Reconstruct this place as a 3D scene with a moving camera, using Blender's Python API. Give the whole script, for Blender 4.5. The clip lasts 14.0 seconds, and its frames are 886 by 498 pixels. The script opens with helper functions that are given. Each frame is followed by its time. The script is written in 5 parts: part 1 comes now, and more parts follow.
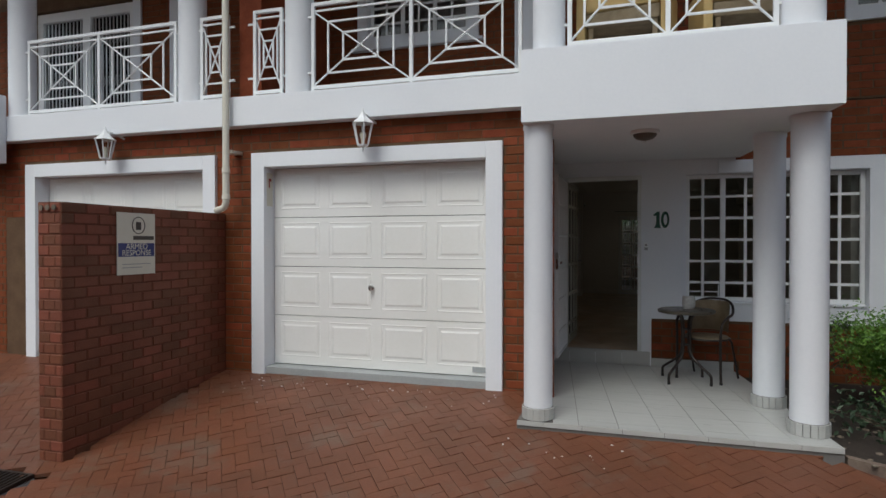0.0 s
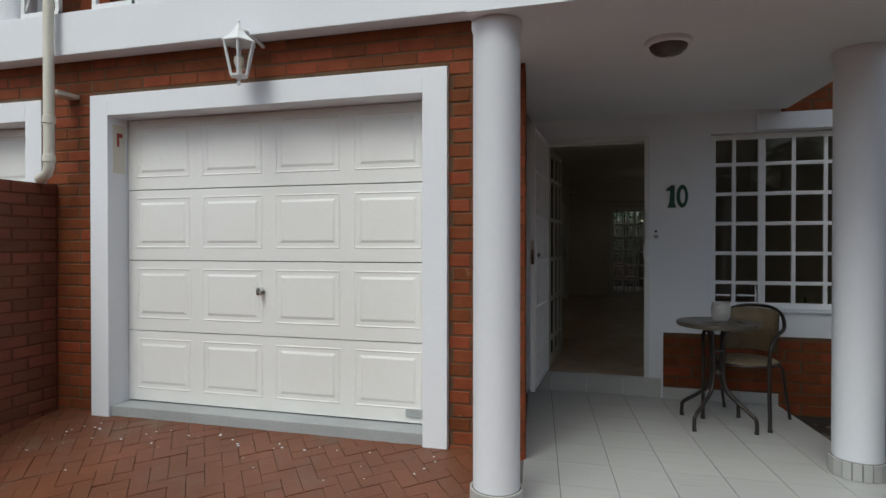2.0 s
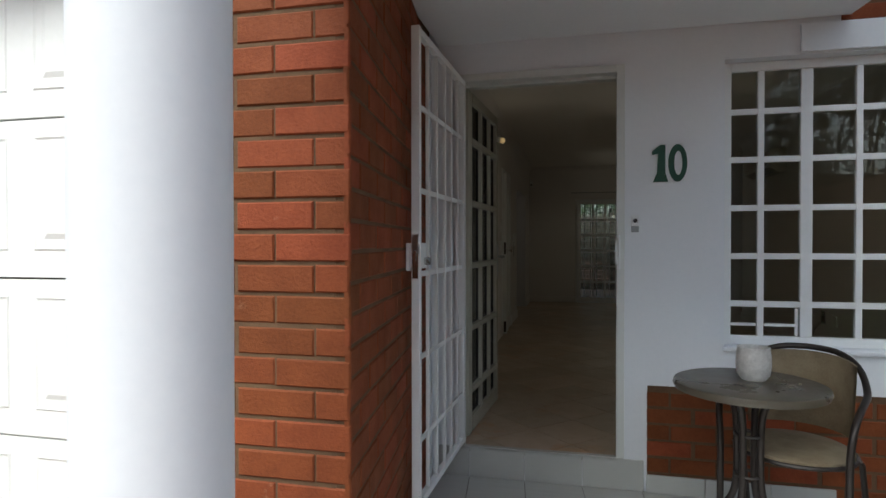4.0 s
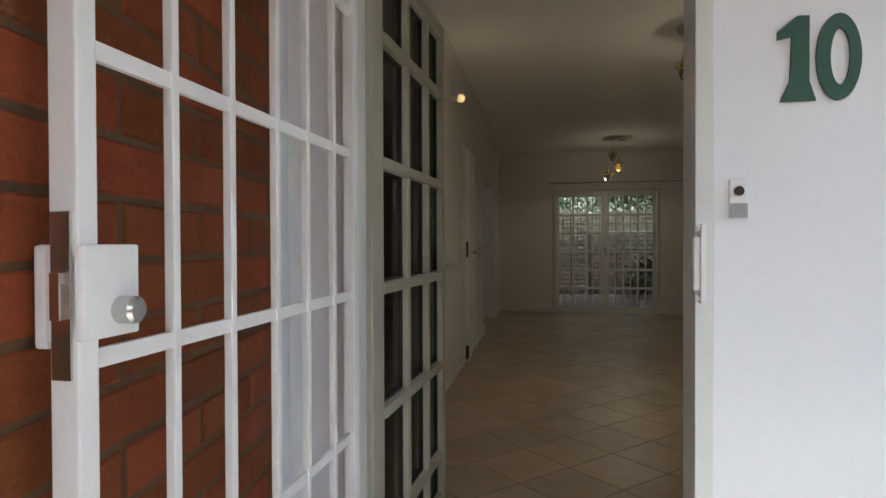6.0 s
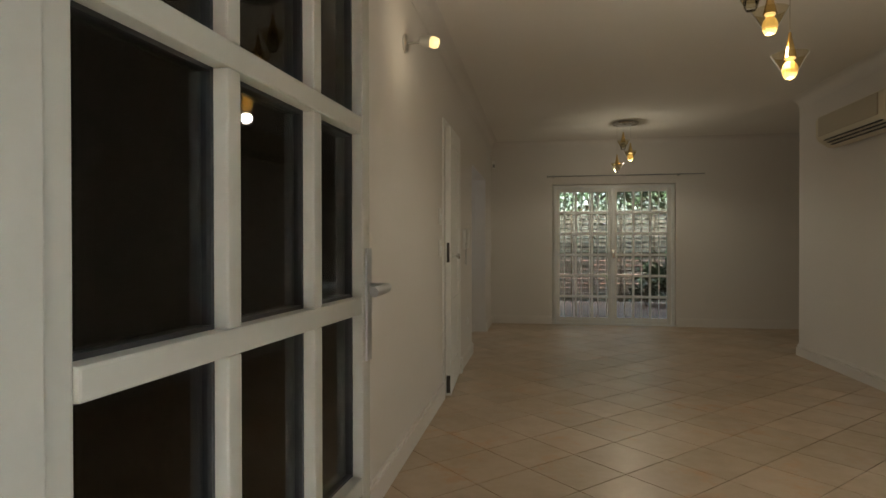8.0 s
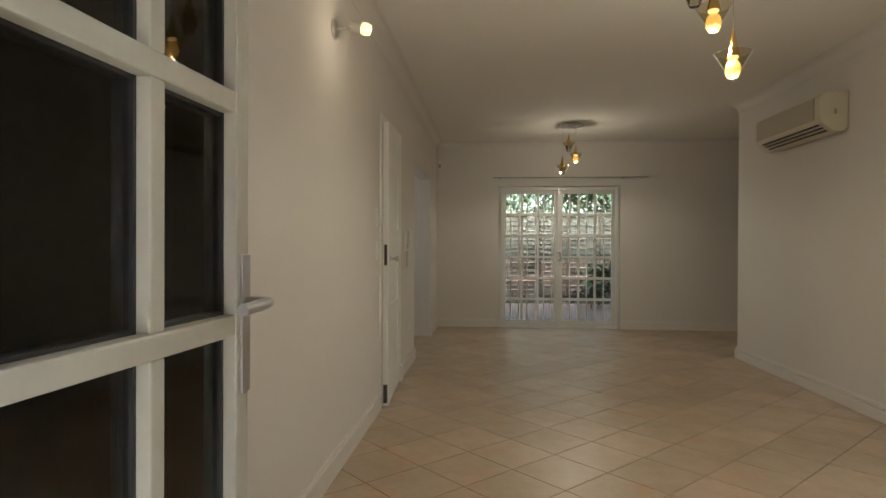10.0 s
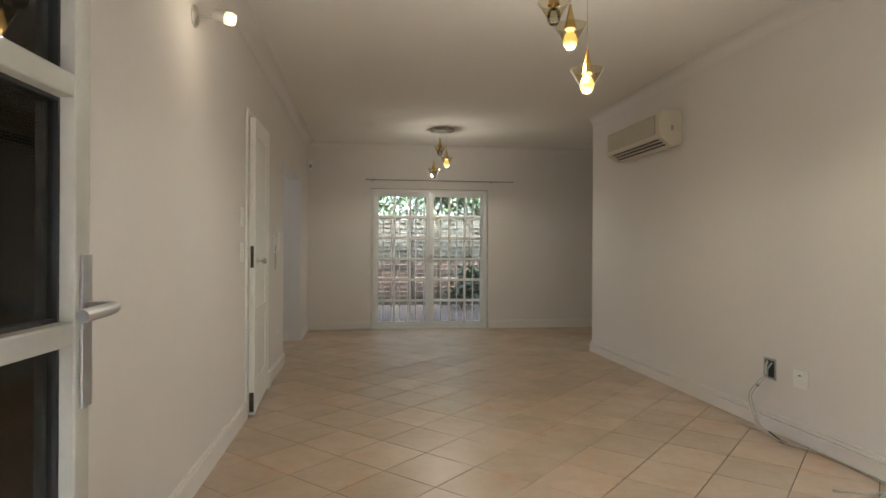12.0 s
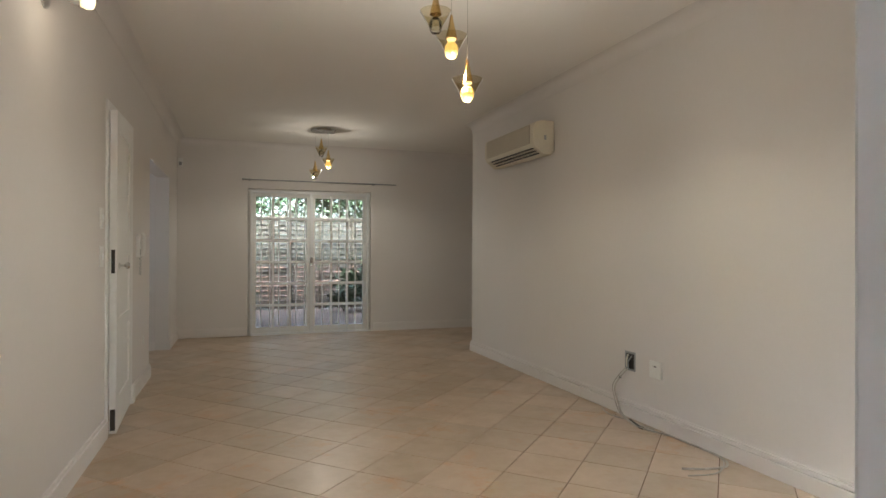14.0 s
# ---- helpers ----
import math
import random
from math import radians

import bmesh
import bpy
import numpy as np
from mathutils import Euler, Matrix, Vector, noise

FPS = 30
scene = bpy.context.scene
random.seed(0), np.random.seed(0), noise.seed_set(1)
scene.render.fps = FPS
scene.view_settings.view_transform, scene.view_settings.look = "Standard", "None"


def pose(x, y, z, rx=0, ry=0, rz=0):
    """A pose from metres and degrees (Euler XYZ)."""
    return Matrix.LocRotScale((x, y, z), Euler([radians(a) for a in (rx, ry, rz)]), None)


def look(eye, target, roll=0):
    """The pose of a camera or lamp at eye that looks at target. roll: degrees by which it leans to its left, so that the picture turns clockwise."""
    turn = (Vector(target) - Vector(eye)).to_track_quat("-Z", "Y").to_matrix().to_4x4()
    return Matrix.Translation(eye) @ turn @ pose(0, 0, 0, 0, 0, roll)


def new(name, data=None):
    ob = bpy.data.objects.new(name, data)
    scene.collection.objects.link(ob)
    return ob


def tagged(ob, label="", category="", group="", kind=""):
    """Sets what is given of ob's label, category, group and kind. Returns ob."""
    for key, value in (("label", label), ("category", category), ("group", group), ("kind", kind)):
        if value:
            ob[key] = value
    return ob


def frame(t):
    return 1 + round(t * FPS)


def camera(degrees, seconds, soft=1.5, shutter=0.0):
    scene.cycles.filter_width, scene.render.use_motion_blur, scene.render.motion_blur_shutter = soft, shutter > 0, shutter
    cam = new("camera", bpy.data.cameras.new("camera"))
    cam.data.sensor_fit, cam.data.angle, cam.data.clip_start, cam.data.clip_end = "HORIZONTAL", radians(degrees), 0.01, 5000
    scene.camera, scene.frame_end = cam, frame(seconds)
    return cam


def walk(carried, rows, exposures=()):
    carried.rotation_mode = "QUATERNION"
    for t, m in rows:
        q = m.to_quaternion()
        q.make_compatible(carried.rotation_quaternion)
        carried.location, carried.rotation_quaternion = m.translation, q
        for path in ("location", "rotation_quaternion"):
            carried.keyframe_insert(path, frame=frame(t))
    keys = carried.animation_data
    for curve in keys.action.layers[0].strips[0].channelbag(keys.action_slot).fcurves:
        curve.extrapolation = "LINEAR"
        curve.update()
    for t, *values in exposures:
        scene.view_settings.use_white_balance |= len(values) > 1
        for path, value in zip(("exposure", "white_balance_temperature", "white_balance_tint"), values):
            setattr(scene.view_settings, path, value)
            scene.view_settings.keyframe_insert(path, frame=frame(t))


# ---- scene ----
cam = camera(74.2, 14.0)
PATH = [
    (0, (0.562, -7.263, 1.431), (-0.018, -5.349, 1.413), 0.0),
    (0.5, (0.464, -6.829, 1.402), (-0.103, -4.911, 1.383), 0.0),
    (1, (0.416, -6.33, 1.373), (-0.142, -4.409, 1.354), -0.0),
    (1.5, (0.375, -5.832, 1.335), (-0.166, -3.906, 1.321), -0.0),
    (2, (0.439, -5.299, 1.305), (-0.097, -3.372, 1.289), -0.0),
    (2.5, (0.497, -4.735, 1.276), (-0.03, -2.806, 1.263), -0.0),
    (3, (0.635, -4.179, 1.27), (0.087, -2.256, 1.262), 0.0),
    (3.2, (0.633, -3.972, 1.29), (0.099, -2.045, 1.276), -0.1),
    (5.3, (0.433, -2.053, 1.312), (0.079, -0.084, 1.289), -0.1),
    (5.5, (0.435, -1.871, 1.319), (0.084, 0.098, 1.293), -0.3),
    (6, (0.42, -1.444, 1.301), (0.069, 0.525, 1.278), -0.2),
    (6.5, (0.375, -1.046, 1.315), (0.029, 0.923, 1.291), -0.2),
    (7, (0.373, -0.696, 1.304), (0.029, 1.274, 1.282), -0.2),
    (7.5, (0.357, -0.426, 1.291), (0.017, 1.545, 1.272), -0.1),
    (8, (0.357, -0.232, 1.291), (0.024, 1.74, 1.276), -0.1),
    (8.2, (0.368, -0.174, 1.292), (0.038, 1.798, 1.276), 0.1),
    (10.3, (0.418, -0.015, 1.3), (0.311, 1.983, 1.291), 0.2),
    (10.5, (0.414, -0.016, 1.295), (0.353, 1.983, 1.288), 0.2),
    (11, (0.422, -0.01, 1.297), (0.464, 1.99, 1.291), 0.3),
    (11.5, (0.42, -0.011, 1.297), (0.569, 1.984, 1.293), 0.3),
    (12, (0.425, -0.017, 1.296), (0.688, 1.966, 1.294), 0.3),
    (12.5, (0.422, -0.017, 1.298), (0.791, 1.948, 1.298), 0.2),
    (13, (0.418, -0.021, 1.303), (0.883, 1.924, 1.304), 0.2),
    (13.5, (0.418, -0.026, 1.305), (0.979, 1.894, 1.308), 0.2),
    (14, (0.417, -0.028, 1.306), (1.069, 1.863, 1.312), 0.2),
]
walk(cam, [(t, look(eye, target, roll)) for t, eye, target, roll in PATH], [(0.0, 0.2, 6200, 4), (1.5, 0.2, 6200, 3), (3.2, 0.95, 6100, 1), (5.3, 2.3, 6300, 1), (6.4, 3.2, 6600, 2), (7.2, 3.6, 6650, 2), (8.2, 4.0, 6700, 2), (10.3, 4.57, 6400, 3), (12.0, 4.85, 6050, 5), (14.0, 4.8, 5900, 6)])
import collections
import itertools

# ---- world and sun ----
world = bpy.data.worlds.new("world")
scene.world = world
world.use_nodes = True
wn = world.node_tree
wn.nodes.clear()
sky = wn.nodes.new("ShaderNodeTexSky")
sky.sky_type, sky.sun_disc = "NISHITA", False
sky.sun_elevation, sky.sun_rotation = radians(54), radians(194)
sky.air_density, sky.dust_density, sky.ozone_density = 1.0, 4.0, 1.0
hsv = wn.nodes.new("ShaderNodeHueSaturation")
hsv.inputs["Saturation"].default_value = 0.75
bgn = wn.nodes.new("ShaderNodeBackground")
bgn.inputs["Strength"].default_value = 0.11
outw = wn.nodes.new("ShaderNodeOutputWorld")
wn.links.new(sky.outputs[0], hsv.inputs["Color"])
wn.links.new(hsv.outputs[0], bgn.inputs["Color"])
wn.links.new(bgn.outputs[0], outw.inputs[0])
sun_data = bpy.data.lights.new("sun", "SUN")
sun_data.energy, sun_data.angle, sun_data.color = 1.0, radians(30), (1.0, 0.98, 0.96)
sun = new("sun", sun_data)
sun.matrix_world = look((0, 0, 20), (3.5, 14, 0))


# ---- materials ----
def ramp_mix(nt, fac, a, b):
    m = nt.nodes.new("ShaderNodeMix")
    m.data_type = "RGBA"
    nt.links.new(fac, m.inputs[0])
    m.inputs[6].default_value, m.inputs[7].default_value = (*a, 1), (*b, 1)
    return m


def noise_node(nt, coord, scale, detail=4.0, rough=0.6, stretch=None):
    n = nt.nodes.new("ShaderNodeTexNoise")
    n.inputs["Scale"].default_value, n.inputs["Detail"].default_value, n.inputs["Roughness"].default_value = scale, detail, rough
    if stretch:
        mp = nt.nodes.new("ShaderNodeMapping")
        mp.inputs["Scale"].default_value = stretch
        nt.links.new(coord, mp.inputs[0])
        coord = mp.outputs[0]
    nt.links.new(coord, n.inputs["Vector"])
    return n


def span(nt, value, lo, hi, a=0.0, b=1.0):
    r = nt.nodes.new("ShaderNodeMapRange")
    nt.links.new(value, r.inputs[0])
    for i, v in enumerate((lo, hi, a, b)):
        r.inputs[1 + i].default_value = v
    return r.outputs[0]


def surface(name, base, second=None, rough=0.6, metal=0.0, large=1.2, fine=40.0, amount=0.5, bump=0.0, bump_scale=60.0,
            vary=0.0, stain=None, stain_at=0.62, stretch=None, spec=0.5, islands=False):
    """Base colour blended to a second by coarse and fine noise in world space, with per-piece variation, stains and relief."""
    m = bpy.data.materials.new(name)
    m.use_nodes = True
    nt = m.node_tree
    bsdf = nt.nodes["Principled BSDF"]
    bsdf.inputs["Metallic"].default_value = metal
    bsdf.inputs["Specular IOR Level"].default_value = spec
    geo = nt.nodes.new("ShaderNodeNewGeometry")
    pos = geo.outputs["Position"]
    second = second or tuple(c * 0.86 for c in base)
    coarse = noise_node(nt, pos, large, 5.0, 0.6, stretch)
    small = noise_node(nt, pos, fine, 3.0, 0.6, stretch)
    add = nt.nodes.new("ShaderNodeMath")
    add.operation = "ADD"
    nt.links.new(span(nt, coarse.outputs[0], 0.35, 0.65, 0, 0.65), add.inputs[0])
    nt.links.new(span(nt, small.outputs[0], 0.35, 0.65, 0, 0.35), add.inputs[1])
    scaled = nt.nodes.new("ShaderNodeMath")
    scaled.operation = "MULTIPLY"
    nt.links.new(add.outputs[0], scaled.inputs[0])
    scaled.inputs[1].default_value = amount
    col = ramp_mix(nt, scaled.outputs[0], base, second).outputs[2]
    if stain:
        st = noise_node(nt, pos, large * 0.9 + 0.7, 8.0, 0.7)
        mix = nt.nodes.new("ShaderNodeMix")
        mix.data_type = "RGBA"
        nt.links.new(span(nt, st.outputs[0], stain_at, stain_at + 0.12), mix.inputs[0])
        nt.links.new(col, mix.inputs[6])
        mix.inputs[7].default_value = (*stain, 1)
        col = mix.outputs[2]
    if vary:
        h = nt.nodes.new("ShaderNodeHueSaturation")
        if islands:
            rnd = geo.outputs["Random Per Island"]
        else:
            rnd = nt.nodes.new("ShaderNodeObjectInfo").outputs["Random"]
        nt.links.new(span(nt, rnd, 0, 1, 1 - vary, 1 + vary), h.inputs["Value"])
        nt.links.new(span(nt, rnd, 0, 1, 0.5 + vary * 0.03, 0.5 - vary * 0.03), h.inputs["Hue"])
        nt.links.new(col, h.inputs["Color"])
        col = h.outputs[0]
    nt.links.new(col, bsdf.inputs["Base Color"])
    nt.links.new(span(nt, coarse.outputs[0], 0.3, 0.7, max(rough - 0.08, 0.02), min(rough + 0.1, 1)), bsdf.inputs["Roughness"])
    if bump:
        b = nt.nodes.new("ShaderNodeBump")
        b.inputs["Strength"].default_value, b.inputs["Distance"].default_value = bump, 0.004
        nt.links.new(noise_node(nt, pos, bump_scale, 5.0).outputs[0], b.inputs["Height"])
        nt.links.new(b.outputs[0], bsdf.inputs["Normal"])
    return m


def glow(name, color, strength):
    m = bpy.data.materials.new(name)
    m.use_nodes = True
    b = m.node_tree.nodes["Principled BSDF"]
    b.inputs["Base Color"].default_value = (*color, 1)
    b.inputs["Emission Color"].default_value, b.inputs["Emission Strength"].default_value = (*color, 1), strength
    return m


def glass(name, tint=(1, 1, 1), rough=0.0, ior=1.5):
    m = bpy.data.materials.new(name)
    m.use_nodes = True
    nt = m.node_tree
    nt.nodes.clear()
    out = nt.nodes.new("ShaderNodeOutputMaterial")
    tr = nt.nodes.new("ShaderNodeBsdfTransparent")
    tr.inputs[0].default_value = (*tint, 1)
    gl = nt.nodes.new("ShaderNodeBsdfGlossy")
    gl.inputs["Roughness"].default_value = rough
    fr = nt.nodes.new("ShaderNodeFresnel")
    fr.inputs[0].default_value = ior
    mx = nt.nodes.new("ShaderNodeMixShader")
    nt.links.new(fr.outputs[0], mx.inputs[0])
    nt.links.new(tr.outputs[0], mx.inputs[1])
    nt.links.new(gl.outputs[0], mx.inputs[2])
    nt.links.new(mx.outputs[0], out.inputs[0])
    return m


WHITE = surface("white_masonry_paint", (0.78, 0.80, 0.83), (0.70, 0.73, 0.77), 0.75, large=0.9, amount=0.6, bump=0.15, bump_scale=25, stain=(0.62, 0.62, 0.6), stain_at=0.7)
WHITE_STEEL = surface("white_enamel", (0.80, 0.82, 0.83), (0.70, 0.71, 0.70), 0.35, large=2.0, amount=0.5)
DOOR_WHITE = surface("garage_door_paint", (0.78, 0.78, 0.76), (0.72, 0.72, 0.68), 0.45, large=1.1, amount=0.7, bump=0.06, bump_scale=90)
ROOM = surface("interior_wall_paint", (0.695, 0.668, 0.638), (0.655, 0.627, 0.595), 0.8, large=0.7, amount=0.6, bump=0.1, bump_scale=30)
CEIL = surface("ceiling_paint", (0.80, 0.775, 0.735), (0.76, 0.735, 0.69), 0.85, large=0.6, amount=0.5, bump=0.05, bump_scale=30)
SKIRT_ROOM = surface("room_skirting_paint", (0.73, 0.70, 0.67), (0.67, 0.64, 0.61), 0.45)
SATIN = surface("satin_aluminium", (0.50, 0.51, 0.51), (0.4, 0.41, 0.41), 0.38, metal=0.9)
SKIRT = surface("skirting_paint", (0.80, 0.80, 0.78), (0.74, 0.74, 0.72), 0.5)
BRICK = surface("red_face_brick", (0.225, 0.060, 0.020), (0.145, 0.037, 0.014), 0.7, large=6, fine=90, amount=0.9, bump=0.7, bump_scale=110, vary=0.22, spec=0.2, stain=(0.33, 0.17, 0.10), stain_at=0.66)
BRICK_DARK = surface("dark_red_brick", (0.185, 0.056, 0.024), (0.125, 0.038, 0.018), 0.65, large=3, fine=60, amount=0.9, bump=0.6, bump_scale=90, vary=0.25)
MORTAR = surface("mortar", (0.130, 0.076, 0.036), (0.085, 0.046, 0.024), 0.9, large=5, fine=60, amount=1, bump=0.6, bump_scale=80)
MORTAR_DARK = surface("dark_mortar", (0.135, 0.043, 0.021), (0.09, 0.030, 0.016), 0.9, large=5, bump=0.6, bump_scale=80)
PAVER = surface("clay_paver", (0.170, 0.060, 0.028), (0.115, 0.044, 0.023), 0.5, large=1.3, fine=50, amount=1.0, bump=0.7, bump_scale=70, vary=0.06, stain=(0.14, 0.080, 0.054), stain_at=0.53)
GROUT = surface("paving_sand", (0.145, 0.058, 0.031), (0.09, 0.036, 0.022), 0.9, large=2, fine=80, amount=1, bump=0.6)
TILE = surface("porch_tile", (0.46, 0.465, 0.445), (0.425, 0.43, 0.41), 0.34, large=3, fine=14, amount=0.8, vary=0.03, stretch=(0.6, 12, 1))
TILE_GROUT = surface("tile_grout", (0.16, 0.15, 0.14), None, 0.9)
FLOOR_TILE = surface("interior_floor_tile", (0.49, 0.385, 0.285), (0.40, 0.305, 0.21), 0.36, large=3.5, fine=20, amount=0.9, vary=0.09, stain=(0.46, 0.29, 0.165), stain_at=0.56)
FLOOR_GROUT = surface("floor_grout", (0.15, 0.085, 0.05), None, 0.9)
CONCRETE = surface("grey_concrete", (0.36, 0.38, 0.38), (0.27, 0.28, 0.28), 0.8, large=2, amount=0.8, bump=0.3)
STEEL_DARK = surface("bronze_powder_coat", (0.06, 0.05, 0.045), (0.04, 0.033, 0.03), 0.35, metal=0.6)
FRAME_STEEL = surface("grey_white_steel_paint", (0.67, 0.69, 0.67), (0.60, 0.62, 0.59), 0.4, large=2.0, amount=0.6)
CHROME = surface("brushed_nickel", (0.62, 0.62, 0.60), (0.5, 0.5, 0.48), 0.25, metal=1.0)
BRASS = surface("brass", (0.65, 0.48, 0.22), (0.5, 0.36, 0.16), 0.25, metal=1.0)
PVC = surface("cream_pvc", (0.68, 0.66, 0.57), (0.58, 0.55, 0.46), 0.5, large=2, amount=0.8)
ALU = surface("greenish_grey_wood_paint", (0.43, 0.42, 0.35), (0.36, 0.35, 0.285), 0.5, large=2, amount=0.6)
GREEN = surface("dark_green_paint", (0.022, 0.085, 0.055), None, 0.45)
BLACK = surface("black_rubber", (0.02, 0.02, 0.02), None, 0.5)
NAVY = surface("navy_sign_paint", (0.02, 0.03, 0.16), None, 0.5)
SIGN = surface("cream_sign_board", (0.66, 0.64, 0.55), (0.58, 0.55, 0.46), 0.5, large=4)
CANE = surface("woven_cane", (0.30, 0.24, 0.15), (0.2, 0.15, 0.09), 0.7, large=10, fine=150, amount=1, bump=0.8, bump_scale=200)
CUSHION = surface("yellow_tan_cushion", (0.55, 0.40, 0.17), (0.42, 0.30, 0.13), 0.8, large=4)
SOIL = surface("garden_soil", (0.035, 0.025, 0.018), (0.02, 0.014, 0.010), 0.95, large=4, fine=40, amount=1, bump=1, bump_scale=50)
LEAF = surface("green_leaf", (0.12, 0.25, 0.03), (0.06, 0.13, 0.02), 0.5, large=5, vary=0.3, islands=True)
LEAF_DARK = surface("dark_leaf", (0.03, 0.06, 0.025), (0.015, 0.03, 0.014), 0.55, large=5, vary=0.35, islands=True)
LEAF_FAR = surface("grey_green_leaf", (0.07, 0.12, 0.05), (0.035, 0.06, 0.03), 0.5, large=3, vary=0.35, islands=True)
BARK = surface("bark", (0.10, 0.075, 0.05), (0.05, 0.038, 0.028), 0.9, large=8, bump=1)
FENCE_WOOD = surface("weathered_fence_board", (0.085, 0.076, 0.062), (0.048, 0.042, 0.034), 0.85, large=2, fine=30, amount=1, stretch=(1, 6, 12), vary=0.25)
YARD = surface("weathered_yard_paving", (0.22, 0.150, 0.115), (0.14, 0.092, 0.070), 0.8, large=3, amount=1)
STONE = surface("pebble", (0.20, 0.16, 0.12), (0.11, 0.09, 0.07), 0.8, large=10, vary=0.4)
GLASS = glass("window_glass", (0.80, 0.82, 0.80))
CUP = glass("thin_cup_glass", (0.92, 0.89, 0.80), 0.3, 1.06)
CLEAR = glass("clear_glass", (0.95, 0.95, 0.93))
GLOW = glow("warm_bulb_glow", (1.0, 0.70, 0.34), 0.075)
GLOW_SOFT = glow("warm_crystal_glow", (1.0, 0.60, 0.17), 0.04)
BRONZE = surface("dark_bronze_glass", (0.10, 0.075, 0.055), None, 0.3)


# ---- builders ----
def box(bm, x0, x1, y0, y1, z0, z1, m=None, bevel=0.0):
    v = [bm.verts.new(p) for p in itertools.product((x0, x1), (y0, y1), (z0, z1))]
    fs = [bm.faces.new([v[i] for i in f]) for f in ((0, 1, 3, 2), (4, 6, 7, 5), (0, 4, 5, 1), (2, 3, 7, 6), (0, 2, 6, 4), (1, 5, 7, 3))]
    if m is not None:
        bmesh.ops.transform(bm, matrix=m, verts=v)
    if bevel:
        es = list({e for f in fs for e in f.edges})
        bmesh.ops.bevel(bm, geom=es, offset=bevel, segments=2, affect="EDGES", profile=0.6)
    return v


def boxes(*specs, bevel=0.0, m=None):
    bm = bmesh.new()
    for s in specs:
        box(bm, *s, m=m, bevel=bevel)
    return bm


def lathe(profile, seg=24, centre=(0, 0, 0), bm=None):
    """Turns (radius, height) pairs round the vertical."""
    bm = bm or bmesh.new()
    rings = []
    for r, z in profile:
        if r < 1e-6:
            rings.append([bm.verts.new((centre[0], centre[1], centre[2] + z))])
        else:
            rings.append([bm.verts.new((centre[0] + r * math.cos(a), centre[1] + r * math.sin(a), centre[2] + z)) for a in (2 * math.pi * i / seg for i in range(seg))])
    for a, b in zip(rings, rings[1:]):
        for i in range(seg):
            j = (i + 1) % seg
            q = [a[i % len(a)], a[j % len(a)], b[j % len(b)], b[i % len(b)]]
            q = list(dict.fromkeys(q))
            if len(q) > 2:
                bm.faces.new(q)
    return bm


def tube(points, r, seg=8, bm=None, closed=False):
    """A round bar along points."""
    bm = bm or bmesh.new()
    pts = [Vector(p) for p in points]
    n = len(pts)
    rings = []
    q = last = None
    for i, p in enumerate(pts):
        a = pts[(i - 1) % n] if (i or closed) else p
        b = pts[(i + 1) % n] if (i < n - 1 or closed) else p
        d = (b - a).normalized()
        q = d.to_track_quat("Z", "Y") if q is None else last.rotation_difference(d) @ q
        last = d
        rings.append([bm.verts.new(p + q @ Vector((r * math.cos(t), r * math.sin(t), 0))) for t in (2 * math.pi * k / seg for k in range(seg))])
    pairs = list(zip(rings, rings[1:])) + ([(rings[-1], rings[0])] if closed else [])
    for a, b in pairs:
        for k in range(seg):
            bm.faces.new((a[k], a[(k + 1) % seg], b[(k + 1) % seg], b[k]))
    if not closed:
        bm.faces.new(rings[0][::-1])
        bm.faces.new(rings[-1])
    return bm


def smooth_path(p, n=6):
    out = []
    for i in range(len(p) - 1):
        a, b, c, d = p[max(i - 1, 0)], p[i], p[i + 1], p[min(i + 2, len(p) - 1)]
        for k in range(n):
            t = k / n
            out.append(0.5 * ((2 * b) + (c - a) * t + (2 * a - 5 * b + 4 * c - d) * t * t + (3 * b - a - 3 * c + d) * t ** 3))
    return out + [p[-1]]


def finish(name, bm, material, smooth=False):
    bmesh.ops.recalc_face_normals(bm, faces=bm.faces)
    me = bpy.data.meshes.new(name)
    bm.to_mesh(me)
    bm.free()
    me.materials.append(material)
    if smooth:
        me.polygons.foreach_set("use_smooth", [True] * len(me.polygons))
        me.set_sharp_from_angle(angle=radians(40))
    return me


def part(name, bm, material, parent, label="", smooth=False, at=None):
    ob = new(name, finish(name, bm, material, smooth))
    ob.parent = parent
    if at is not None:
        ob.matrix_basis = at
    return tagged(ob, label)


def thing(name, label, category, at=None, group=""):
    ob = new(name)
    ob.empty_display_size = 0.1
    if at is not None:
        ob.matrix_world = at
    return tagged(ob, label, category, group)


def fixed(name, bm, material, label, smooth=False, category=""):
    return tagged(new(name, finish(name, bm, material, smooth)), label, category, kind="structure")


def prism(bm, poly, z0, z1):
    """An upright block over a polygon; z1 may be a function of the corner."""
    lo = [bm.verts.new((x, y, z0)) for x, y in poly]
    hi = [bm.verts.new((x, y, z1)) for x, y in poly]
    n = len(poly)
    bm.faces.new(lo[::-1])
    bm.faces.new(hi)
    for i in range(n):
        bm.faces.new((lo[i], lo[(i + 1) % n], hi[(i + 1) % n], hi[i]))
    return bm


def along(p0, p1, z=0.0):
    """Frame of a wall face: x runs from p0 to p1, y into the wall, z up."""
    d = Vector((p1[0] - p0[0], p1[1] - p0[1], 0))
    return Matrix.Translation((p0[0], p0[1], z)) @ Matrix.Rotation(math.atan2(d.y, d.x), 4, "Z"), d.length


